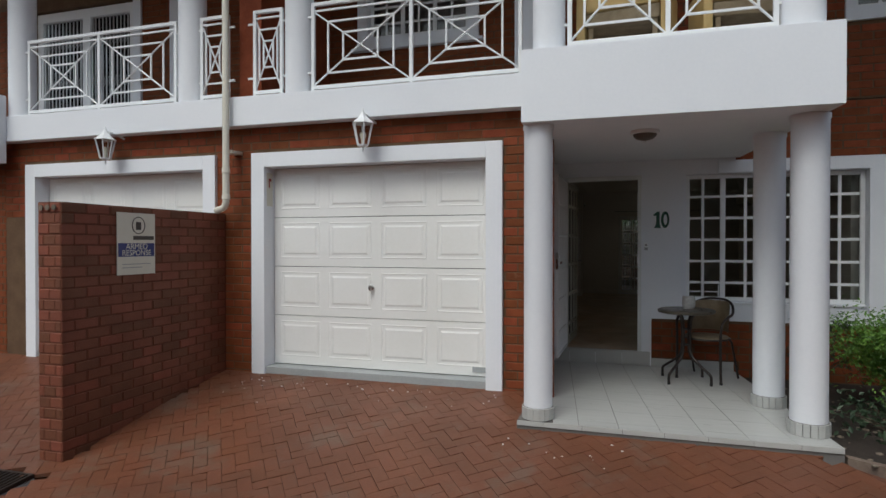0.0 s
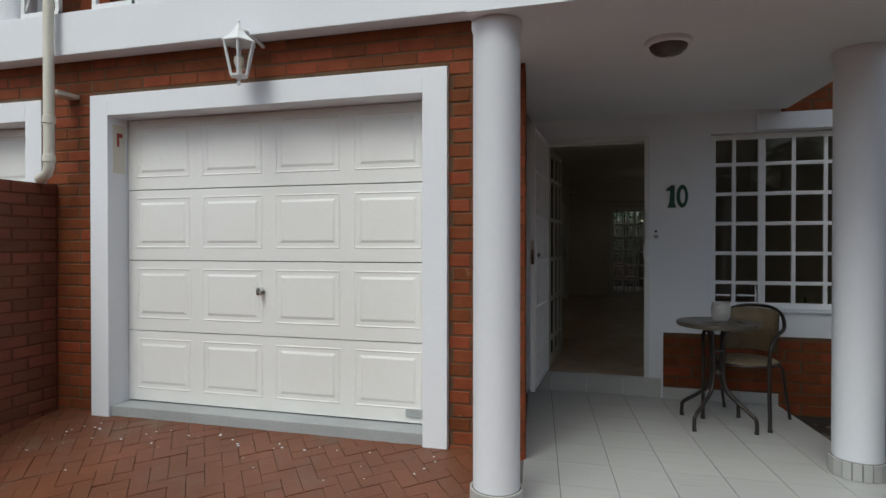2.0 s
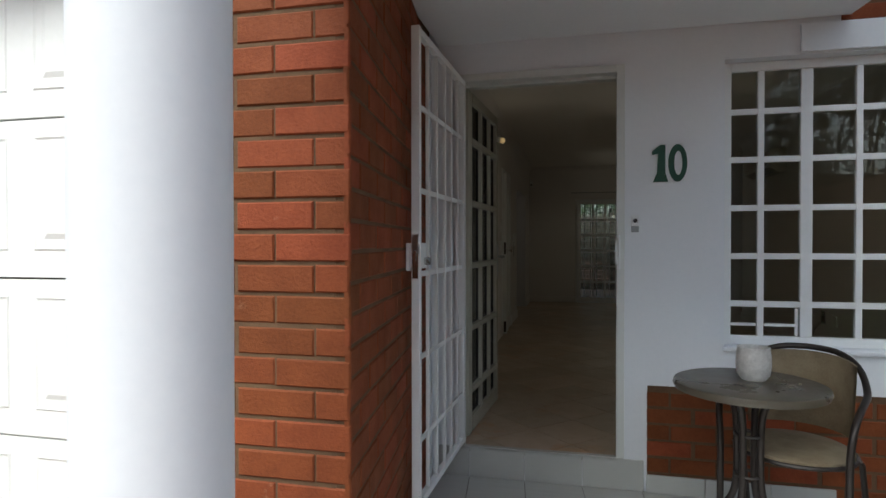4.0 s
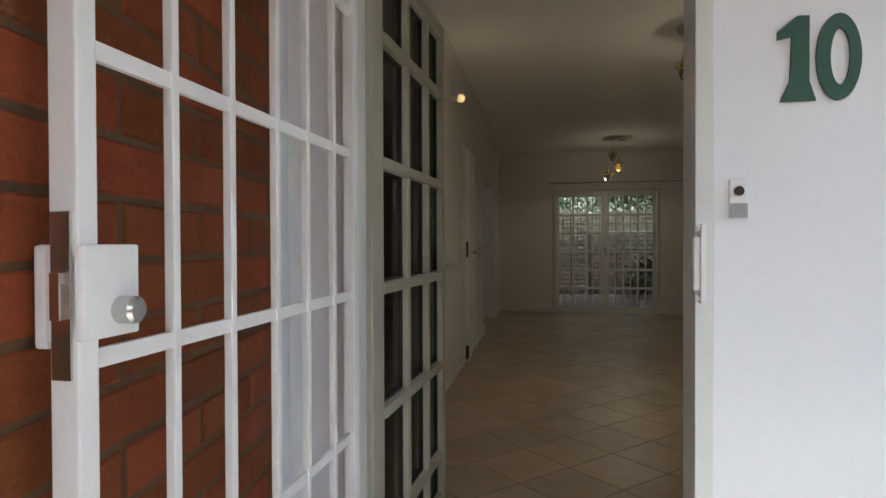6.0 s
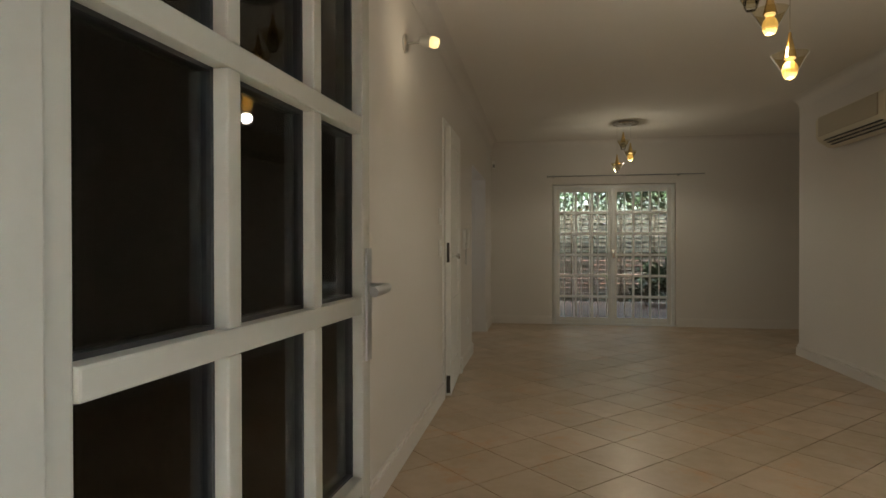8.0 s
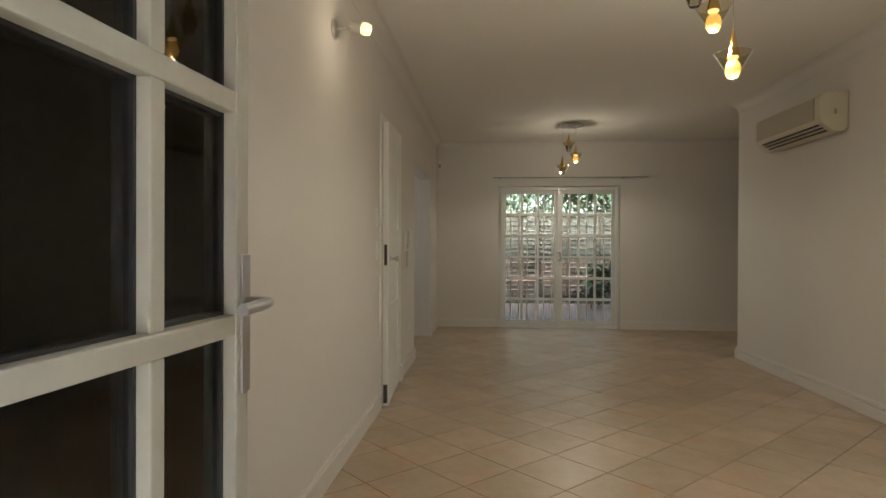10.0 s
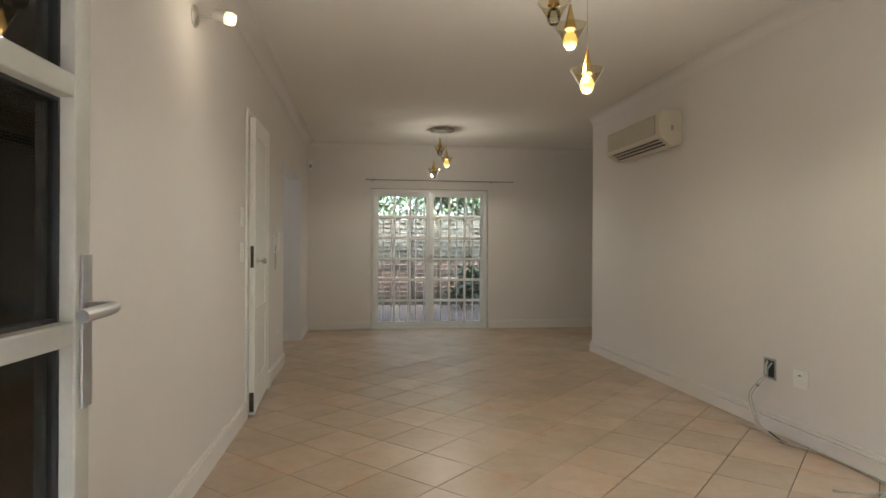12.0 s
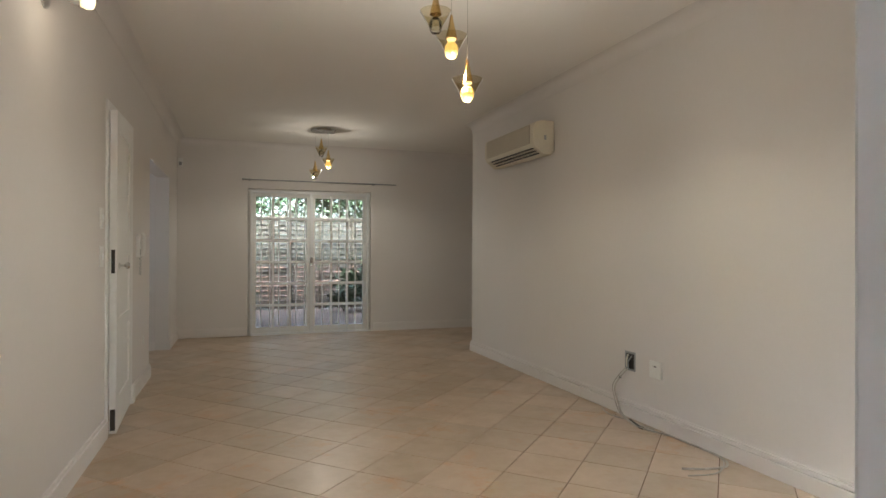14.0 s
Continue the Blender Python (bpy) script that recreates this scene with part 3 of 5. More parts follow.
for a, b in ((0.12, 0.94), (1.10, 1.88)):
    part("pane", boxes((a, b, 0.06, 0.066, 0.0, 2.0)), GLASS, nd)
    n = 11
    for i in range(n):
        u = a + (b - a) * (i + 0.5) / n
        part("security_bar", boxes((u - 0.008, u + 0.008, 0.0, 0.012, 0.01, 1.98)), SATIN, nd)
    for k in range(3):
        bm = bmesh.new()
        for i in range(n - 1):
            u, v = a + (b - a) * (i + 0.5) / n, a + (b - a) * (i + 1.5) / n
            for z in (0.25, 0.85, 1.5):
                tube([(u, -0.006, z + 0.05 * k), (v, -0.006, z + 0.05 * k + 0.09)], 0.004, 4, bm)
        part("lattice_link", bm, SATIN, nd)
fixed("trim_balcony_door", boxes((-6.58, -6.44, -0.04, 0.1, DECK, 5.2), (-5.9, -5.72, -0.04, 0.1, DECK + 0.6, 5.2)), WHITE, "white plaster trim beside the balcony door")
fixed("wall_balcony_pier", boxes((-0.62, -0.40, -0.5, -0.002, DECK, 5.5)), WHITE, "white plastered pier on the balcony")
fixed("wall_balcony_party", boxes((-3.53, -3.25, -1.62, -0.002, DECK, 5.5)), BRICK, "brick party wall between the two balconies")


# ---- entrance steel frame, gate and glazed door ----
DX0, DX1, DTOP = -0.10, 0.797, 2.235
bm = bmesh.new()
for d0, d1, wl, wr, wt in ((-0.014, 0.014, 0.047, 0.042, 0.042), (0.014, 0.055, 0.024, 0.038, 0.036), (0.055, 0.10, 0.032, 0.036, 0.030), (0.10, 0.16, 0.018, 0.031, 0.046), (0.16, WALL - 0.003, 0.008, 0.008, 0.012)):
    box(bm, DX0 + 0.001, DX0 + wl, d0, d1, FLOOR, DTOP - 0.002, bevel=0.003)
    box(bm, DX1 - wr, DX1 - 0.001, d0, d1, FLOOR, DTOP - 0.002, bevel=0.003)
    box(bm, DX0 + wl, DX1 - wr, d0, d1, DTOP - wt, DTOP - 0.002, bevel=0.003)
fixed("door_1", bm, FRAME_STEEL, "greyish white stepped steel frame of the entrance door")
fixed("threshold", boxes((DX0 + 0.002, DX1 - 0.002, -0.012, 0.02, FLOOR - 0.012, FLOOR + 0.004), bevel=0.002), TILE, "pale tiled doorstep edge")

# security gate, opened outward against the brick
gate = thing("security_gate", "white steel security gate standing open beside the brick wall", "gate",
             Matrix.Translation((-0.062, -0.032, 0.0)) @ Matrix.Rotation(radians(-91.8), 4, "Z"))
GW = 0.868
part("frame", boxes((0, 0.03, -0.015, 0.015, 0.20, 2.19), (GW - 0.029, GW, -0.018, 0.018, 0.20, 2.19), (0.03, GW - 0.029, -0.014, 0.014, 0.20, 0.23), (0.03, GW - 0.029, -0.014, 0.014, 2.16, 2.19), bevel=0.003), WHITE_STEEL, gate)
for u in (0.133, 0.272, 0.400, 0.550, 0.690):
    part("bar", boxes((u - 0.0075, u + 0.0075, -0.0075, 0.0075, 0.23, 2.16), bevel=0.002), WHITE_STEEL, gate)
for i in range(5):
    z = 0.47 + 0.35 * i
    if z < 2.1:
        part("rail", boxes((0.03, GW - 0.029, -0.0045, 0.0045, z - 0.011, z + 0.011)), WHITE_STEEL, gate)
lock = part("lock_box", boxes((GW - 0.085, GW + 0.0, -0.024, 0.024, 1.195, 1.30), bevel=0.004), WHITE_STEEL, gate, "white steel lock box")
part("strike_plate", boxes((GW + 0.001, GW + 0.004, -0.012, 0.012, 1.155, 1.335), (GW + 0.004, GW + 0.012, -0.006, 0.006, 1.22, 1.27)), CHROME, lock, "worn bare steel lock plate")
part("cylinder", lathe([(0, 0), (0.016, 0), (0.016, 0.02), (0.012, 0.024), (0, 0.024)], 14), CHROME, lock, smooth=True, at=Matrix.Translation((GW - 0.055, 0.024, 1.225)) @ Matrix.Rotation(-math.pi / 2, 4, "X"))
part("pull", boxes((GW - 0.05, GW - 0.004, -0.044, -0.025, 1.185, 1.30), bevel=0.006), WHITE_STEEL, lock, "white rounded pull plate")
for z in (0.45, 1.2, 1.95):
    part("hinge", lathe([(0.009, 0), (0.009, 0.07)], 10, (-0.012, 0, z)), WHITE_STEEL, gate, smooth=True)

# strike handle on the other jamb
sh = thing("gate_catch", "white steel catch plate on the entrance door jamb", "latch", Matrix.Translation((DX1 - 0.024, -0.03, 1.25)))
part("plate", boxes((-0.012, 0.0, -0.012, 0.05, -0.09, 0.09), bevel=0.003), WHITE_STEEL, sh)
part("guard", boxes((-0.026, -0.012, -0.006, 0.014, -0.062, 0.062), bevel=0.004), WHITE_STEEL, sh)
for z in (-0.085, 0.075):
    part("lug", lathe([(0.007, 0), (0.007, 0.012)], 10, (-0.016, 0.0, z)), WHITE_STEEL, sh, smooth=True)

# glazed timber entrance door, opened into the room
hinge = Vector((-0.078, 0.118, 0))
tip = Vector((-0.024, 0.966, 0))
ang = math.atan2(tip.y - hinge.y, tip.x - hinge.x)
fd = thing("entrance_door", "greenish grey glazed entrance door standing open into the room", "door", Matrix.Translation(hinge) @ Matrix.Rotation(ang, 4, "Z"))
L = (tip - hinge).length
ST = 0.047
T0, T1 = -0.022, 0.022
part("stile", boxes((0, 0.078, T0, T1, FLOOR + 0.012, 2.19), (0.078, 0.111, T0 + 0.006, T1 - 0.006, FLOOR + 0.012, 2.19), bevel=0.003), ALU, fd)
part("stile", boxes((L - 0.041, L, T0, T1, FLOOR + 0.012, 2.19), bevel=0.003), ALU, fd)
ubars = [0.357, 0.605]
zrails = [(FLOOR + 0.012, 0.27), (0.408, 0.443), (0.778, 0.813), (1.148, 1.183), (1.518, 1.553), (1.888, 1.923), (2.13, 2.19)]
for a, b in zrails:
    part("rail", boxes((0.111, L - 0.041, T0 + 0.001, T1 - 0.001, a, b), bevel=0.004), ALU, fd)
fields = [(0.111, ubars[0] - 0.015), (ubars[0] + 0.015, ubars[1] - 0.015), (ubars[1] + 0.015, L - 0.041)]
for (r0, r1), (q0, q1) in zip(zrails, zrails[1:]):
    for u in ubars:
        part("glazing_bar", boxes((u - 0.015, u + 0.015, T0 + 0.002, T1 - 0.002, r1, q0), bevel=0.004), ALU, fd)
    for a, b in fields:
        pane = part("pane", boxes((a, b, 0.008, 0.013, r1, q0)), GLASS, fd)
        bead = boxes((a, a + 0.006, 0.001, 0.018, r1, q0), (b - 0.006, b, 0.001, 0.018, r1, q0), (a, b, 0.002, 0.017, r1, r1 + 0.006), (a, b, 0.002, 0.017, q0 - 0.006, q0))
        part("glazing_bead", bead, BLACK, pane, "dark putty bead")
dh = part("lock_plate", boxes((L - 0.030, L - 0.002, -0.027, -0.0225, 1.05, 1.284), (L + 0.0005, L + 0.003, -0.012, 0.012, 1.07, 1.26), bevel=0.001), SATIN, fd, "brushed steel lock plate")
part("lever", tube([(L - 0.018, -0.030, 1.203), (L - 0.018, -0.068, 1.203), (L - 0.055, -0.076, 1.203), (L - 0.125, -0.076, 1.201)], 0.0095, 10), SATIN, dh, "brushed steel lever handle", smooth=True)
dh2 = part("lock_plate", boxes((L - 0.062, L - 0.022, 0.022, 0.030, 1.05, 1.30)), CHROME, fd)
part("lever", tube([(L - 0.042, 0.030, 1.203), (L - 0.042, 0.068, 1.203), (L - 0.055, 0.076, 1.203), (L - 0.16, 0.076, 1.201)], 0.0095, 10), CHROME, dh2, smooth=True)

# house number and bell
def letters(name, body, size, material, parent, at, label="", thick=0.004, offset=0.0, squash=1.0):
    cu = bpy.data.curves.new(name, "FONT")
    cu.body, cu.size, cu.extrude, cu.align_x, cu.align_y, cu.offset = body, size, thick, "CENTER", "CENTER", offset
    tmp = bpy.data.objects.new(name, cu)
    me = bpy.data.meshes.new_from_object(tmp)
    bpy.data.objects.remove(tmp)
    bpy.data.curves.remove(cu)
    me.materials.clear()
    me.materials.append(material)
    ob = new(name, me)
    ob.parent = parent
    ob.matrix_basis = at @ Matrix.Rotation(math.pi / 2, 4, "X") @ Matrix.Diagonal((squash, 1, 1, 1))
    return tagged(ob, label)


hn = thing("house_number", "dark green painted house number 10 on the white wall", "house number", Matrix.Translation((1.012, -0.004, 1.71)))
bm = bmesh.new()
one = [(0.030, 0.095), (0.004, 0.095), (-0.036, 0.062), (-0.036, 0.044), (-0.006, 0.050), (-0.010, -0.050), (-0.030, -0.095), (0.044, -0.095), (0.030, -0.050)]
fr = [bm.verts.new((x - 0.045, -0.004, z)) for x, z in one]
bk = [bm.verts.new((x - 0.045, 0.003, z)) for x, z in one]
bm.faces.new(fr)
bm.faces.new(bk[::-1])
for i in range(len(one)):
    j = (i + 1) % len(one)
    bm.faces.new((fr[i], fr[j], bk[j], bk[i]))
part("numeral", bm, GREEN, hn)
bm = bmesh.new()
ring = []
for k in range(32):
    a = 2 * math.pi * k / 32
    c, q = math.cos(a), math.sin(a)
    ring.append([bm.verts.new(p) for p in ((0.045 + 0.046 * c, -0.004, 0.096 * q), (0.048 + 0.020 * c, -0.004, 0.062 * q), (0.048 + 0.020 * c, 0.003, 0.062 * q), (0.045 + 0.046 * c, 0.003, 0.096 * q))])
for k in range(32):
    for e in range(4):
        bm.faces.new((ring[k][e], ring[k][(e + 1) % 4], ring[(k + 1) % 32][(e + 1) % 4], ring[(k + 1) % 32][e]))
part("numeral", bm, GREEN, hn)
bell = thing("door_bell", "small white and grey door bell push on the white wall", "door bell", Matrix.Translation((0.848, -0.001, 1.355)))
part("housing", boxes((-0.018, 0.018, -0.014, 0, 0.0, 0.088), bevel=0.003), WHITE_STEEL, bell)
part("cover", boxes((-0.0185, 0.0185, -0.017, -0.0145, 0.0, 0.032), bevel=0.001), CONCRETE, bell, "grey lower cover")
part("button", lathe([(0, 0), (0.011, 0), (0.011, 0.005), (0.007, 0.007), (0, 0.007)], 16), STEEL_DARK, bell, "dark round button", at=Matrix.Translation((0, -0.0145, 0.060)) @ Matrix.Rotation(math.pi / 2, 4, "X"))

# ---- downpipe ----
pipe = thing("downpipe", "cream plastic rainwater downpipe on the brick facade", "downpipe", Matrix.Translation((-3.455, -1.965, 0)))
part("pipe", tube([(0, 0, 5.4), (0, 0, 1.93), (0, 0, 1.87), (-0.03, 0.01, 1.82), (-0.08, 0.02, 1.80), (-0.17, 0.07, 1.79)], 0.036, 16), PVC, pipe, smooth=True)
for z in (2.18, 1.90):
    part("collar", lathe([(0.037, 0), (0.043, 0.004), (0.043, 0.05), (0.037, 0.054)], 16, (0, 0, z)), PVC, pipe, smooth=True)
part("bracket", boxes((-0.055, 0.055, 0.02, 0.21, 2.40, 2.43)), PVC, pipe)


# ---- wall lanterns ----
def lantern(x, z, label):
    t = thing("wall_lantern", label, "wall lamp", Matrix.Translation((x, -1.98, z)) @ Matrix.Diagonal((1.3, 1.3, 1.0, 1)), "wall lanterns")
    part("backplate", lathe([(0, 0), (0.045, 0), (0.045, 0.012), (0.03, 0.02), (0, 0.02)], 18), WHITE_STEEL, t, smooth=True, at=Matrix.Translation((0.03, 0.20, 0.27)) @ Matrix.Rotation(math.pi / 2, 4, "X"))
    part("arm", tube([(0.03, 0.19, 0.27), (0.02, 0.12, 0.30), (0.01, 0.05, 0.33), (0, 0.0, 0.31)], 0.011, 10), WHITE_STEEL, t, smooth=True)
    part("roof", lathe([(0.088, 0.225), (0.090, 0.232), (0.060, 0.262), (0.032, 0.30), (0.016, 0.335), (0.012, 0.345), (0.006, 0.36), (0.009, 0.372), (0.0, 0.385)], 6), WHITE_STEEL, t, "white fluted lantern roof with a finial")
    part("base", lathe([(0.0, -0.045), (0.008, -0.04), (0.012, -0.028), (0.006, -0.018), (0.012, 0.0), (0.044, 0.012), (0.046, 0.024), (0, 0.024)], 6), WHITE_STEEL, t)
    for k in range(6):
        a = k * math.pi / 3
        part("rib", tube([(0.042 * math.cos(a), 0.042 * math.sin(a), 0.02), (0.078 * math.cos(a), 0.078 * math.sin(a), 0.228)], 0.006, 6), WHITE_STEEL, t)
        b = a + math.pi / 3
        bm = bmesh.new()
        q = [bm.verts.new(p) for p in ((0.040 * math.cos(a), 0.040 * math.sin(a), 0.022), (0.040 * math.cos(b), 0.040 * math.sin(b), 0.022), (0.076 * math.cos(b), 0.076 * math.sin(b), 0.226), (0.076 * math.cos(a), 0.076 * math.sin(a), 0.226))]
        bm.faces.new(q)
        part("pane", bm, CLEAR, t)
    part("bulb", lathe([(0.0, 0.026), (0.014, 0.03), (0.014, 0.07), (0.026, 0.11), (0.022, 0.14), (0, 0.155)], 14), SIGN, t, "pale energy saving bulb", smooth=True)
    return t


lantern(-1.86, 2.38, "white six-sided carriage lantern on the brick above the garage door")
lantern(-5.06, 2.385, "white six-sided carriage lantern above the neighbour's garage")

core = thing("brick_cores", "three pale mortar filled core holes in the wall end brick", "brick detail", Matrix.Translation((-3.735, -3.768, 1.715)))
for k in range(3):
    part("core", lathe([(0, 0), (0.022, 0), (0.022, 0.006), (0, 0.006)], 14), STONE, core, at=Matrix.Translation((-0.068 + 0.068 * k, 0, 0)) @ Matrix.Rotation(math.pi / 2, 4, "X"))

# ---- sign board on the dividing wall ----
sb = thing("sign_board", "cream security sign with a blue band on dark brick", "sign", Matrix.Translation((-3.605, -3.02, 1.436)) @ Matrix.Rotation(radians(90), 4, "Z"))
part("board", boxes((-0.215, 0.215, -0.004, 0.002, -0.28, 0.27)), SIGN, sb)
part("band", boxes((-0.205, 0.205, -0.0055, -0.0042, -0.12, 0.0)), NAVY, sb, "dark blue band")
letters("lettering", "ARMED", 0.075, SIGN, sb, Matrix.Translation((0, -0.0065, -0.032)), "cream lettering", 0.0006)
letters("lettering", "RESPONSE", 0.072, SIGN, sb, Matrix.Translation((0, -0.0065, -0.088)), "cream lettering", 0.0006)
part("logo", tube([(0.09 * math.cos(a) * 0.8 + 0.02, -0.006, 0.16 + 0.075 * math.sin(a)) for a in (2 * math.pi * i / 20 for i in range(20))], 0.004, 6, closed=True), STEEL_DARK, sb, "dark ring emblem")
part("emblem", boxes((-0.01, 0.05, -0.006, -0.0042, 0.12, 0.19), (-0.04, 0.20, -0.006, -0.0042, 0.03, 0.065)), STEEL_DARK, sb, "plain dark emblem shapes")
for k in range(2):
    part("small_print", boxes((-0.16, 0.16 - 0.1 * k, -0.0056, -0.0042, -0.19 - 0.03 * k, -0.183 - 0.03 * k)), CONCRETE, sb, "grey line of small print")

# ---- balcony railings ----
def railing(x0, x1, y, z0, bays, h=0.93):
    t = thing("balcony_railing", "white steel balcony railing with a cobweb pattern" if bays > 1 else "narrow white steel railing panel with crossed bars", "railing", Matrix.Translation((x0, y, z0)), "balcony railings")
    w = x1 - x0
    r = 0.018
    part("top_rail", boxes((0, w, -r, r, h - 2 * r, h), bevel=0.003), WHITE_STEEL, t)
    part("bottom_rail", boxes((0, w, -r, r, 0.035, 0.035 + 2 * r), bevel=0.003), WHITE_STEEL, t)
    posts = [w * i / bays for i in range(bays + 1)]
    for u in posts:
        c = min(max(u, r), w - r)
        part("post", boxes((c - r, c + r, -r + 0.001, r - 0.001, 0.0, h - 0.001), bevel=0.003), WHITE_STEEL, t)
    s = 0.009
    za, zb = 0.035 + 2 * r, h - 0.085
    for a, b in zip(posts, posts[1:]):
        a, b = a + r, b - r
        cx, cz = (a + b) / 2, (za + zb) / 2
        part("bar", boxes((a, b, -s, s, zb - s, zb + s)), WHITE_STEEL, t)
        for p, q in (((a, 0, za), (b, 0, zb)), ((a, 0.002, zb), (b, 0.002, za))):
            part("diagonal_bar", tube([p, q], 0.0095, 6), WHITE_STEEL, t)
        for f in (0.36, 0.68):
            hx, hz = (b - a) / 2 * f, (zb - za) / 2 * f
            for zz in (cz - hz, cz + hz):
                part("bar", boxes((cx - hx, cx + hx, -s + 0.001, s - 0.001, zz - s, zz + s)), WHITE_STEEL, t)
            for xx in (cx - hx, cx + hx):
                part("bar", boxes((xx - s, xx + s, -s + 0.001, s - 0.001, cz - hz, cz + hz)), WHITE_STEEL, t)
    for zz in (0.2, 0.78):
        part("fixing", boxes((-0.07, 0, -0.008, 0.008, zz, zz + 0.02)), WHITE_STEEL, t)
        part("fixing", boxes((w, w + 0.07, -0.008, 0.008, zz, zz + 0.02)), WHITE_STEEL, t)
    return t


railing(-6.44, -4.22, -1.80, DECK, 2)
railing(-3.90, -3.53, -1.80, DECK, 1)
railing(-3.22, -2.86, -1.80, DECK, 1)
railing(-2.52, -0.32, -1.80, DECK, 2)
railing(0.15, 1.66, -2.46, 2.975, 2)


# ---- chairs on the upper balcony ----
def armchair(x, y, z, turn, label):
    t = thing("armchair", label, "chair", Matrix.Translation((x, y, z)) @ Matrix.Rotation(radians(turn), 4, "Z"), "balcony armchairs")
    part("seat", boxes((-0.3, 0.3, -0.3, 0.3, 0.3, 0.42), bevel=0.02), CANE, t)
    part("cushion", boxes((-0.25, 0.25, -0.27, 0.2, 0.421, 0.52), bevel=0.03), CUSHION, t, "yellow tan seat cushion")
    part("backrest", boxes((-0.3, 0.3, 0.22, 0.32, 0.421, 0.95), bevel=0.03), CUSHION, t, "yellow tan padded back")
    for s in (-1, 1):
        part("armrest", boxes(*[tuple(sorted((s * 0.305, s * 0.38))) + (-0.3, 0.32, 0.0, 0.62)], bevel=0.02), CUSHION, t)
        for yy in (-0.26, 0.26):
            part("leg", boxes((s * 0.26 - 0.02, s * 0.26 + 0.02, yy - 0.02, yy + 0.02, 0, 0.299)), CANE, t)


armchair(0.62, -1.85, 2.975, 170, "tan woven armchair on the upper balcony, seen from behind")
armchair(1.55, -1.75, 2.975, 185, "tan woven armchair beside its pair on the upper balcony")

# ---- porch lamp ----
pl = thing("ceiling_lamp", "round dark bronze glass lamp under the porch canopy", "ceiling lamp", Matrix.Translation((0.76, -1.93, PORCH_CEILING)))
part("rim", lathe([(0.118, 0), (0.122, -0.012), (0.118, -0.024), (0.10, -0.03)], 32), WHITE_STEEL, pl, smooth=True)
part("bowl", lathe([(0.100, -0.026), (0.094, -0.045), (0.070, -0.068), (0.03, -0.08), (0, -0.083)], 32), BRONZE, pl, smooth=True)
part("knob", lathe([(0, -0.083), (0.008, -0.084), (0.008, -0.095), (0, -0.098)], 10), WHITE_STEEL, pl, smooth=True)

# ---- table, chair, pot ----
tb = thing("bistro_table", "round grey-brown bistro table with bent steel legs on the porch", "table", Matrix.Translation((1.22, -0.68, 0)))
part("tabletop", lathe([(0, 0.712), (0.262, 0.712), (0.276, 0.716), (0.282, 0.730), (0.278, 0.744), (0.268, 0.748), (0, 0.748)], 48), surface("brown_table_glass", (0.11, 0.095, 0.07), (0.075, 0.065, 0.05), 0.3, large=6), tb, smooth=True)
for k in range(4):
    a = radians(50 + 90 * k)
    c, s = math.cos(a), math.sin(a)
    pts = [(0.12 * c, 0.12 * s, 0.72), (0.065 * c, 0.065 * s, 0.66), (0.048 * c, 0.048 * s, 0.56), (0.048 * c, 0.048 * s, 0.36), (0.075 * c, 0.075 * s, 0.26), (0.14 * c, 0.14 * s, 0.20), (0.24 * c, 0.24 * s, 0.13), (0.277 * c, 0.277 * s, 0.10), (0.285 * c, 0.285 * s, 0.07), (0.287 * c, 0.287 * s, 0.004)]
    part("leg", tube(smooth_path([Vector(p) for p in pts], 4), 0.0135, 10), STEEL_DARK, tb, smooth=True)
    part("foot_cap", lathe([(0, 0), (0.015, 0), (0.015, 0.02), (0.012, 0.024), (0, 0.024)], 12, (0.285 * c, 0.285 * s, 0)), BLACK, tb, smooth=True)
for z in (0.38, 0.54):
    part("ring", tube([(0.048 * math.cos(a), 0.048 * math.sin(a), z) for a in (2 * math.pi * i / 20 for i in range(20))], 0.007, 8, closed=True), STEEL_DARK, tb, smooth=True)

ch = thing("bistro_chair", "dark steel bistro chair with woven cane seat and back", "chair",
           Matrix.Translation((1.44, -0.50, 0)) @ Matrix.Rotation(math.atan2(-0.86, -0.5) + math.pi / 2, 4, "Z"))
part("seat", lathe([(0, 0.43), (0.20, 0.43), (0.215, 0.438), (0.215, 0.452), (0.20, 0.46), (0, 0.455)], 32), CANE, ch, "woven tan cane seat", smooth=True)
arc = [(0.225 * math.cos(a), 0.225 * math.sin(a)) for a in (radians(20 + 140 * i / 12) for i in range(13))]
bm = bmesh.new()
lo = [bm.verts.new((x * 0.93, y * 0.93, 0.50)) for x, y in arc]
hi = [bm.verts.new((x * 0.98, y * 1.03, 0.80 + 0.02 * math.sin(math.pi * i / 12))) for i, (x, y) in enumerate(arc)]
lo2 = [bm.verts.new((x * 0.89, y * 0.89, 0.50)) for x, y in arc]
hi2 = [bm.verts.new((x * 0.94, y * 0.99, 0.80 + 0.02 * math.sin(math.pi * i / 12))) for i, (x, y) in enumerate(arc)]
for i in range(12):
    for a, b in ((lo, hi), (hi, hi2), (hi2, lo2), (lo2, lo)):
        bm.faces.new((a[i], a[i + 1], b[i + 1], b[i]))
part("backrest", bm, CANE, ch, "woven tan cane backrest", smooth=True)
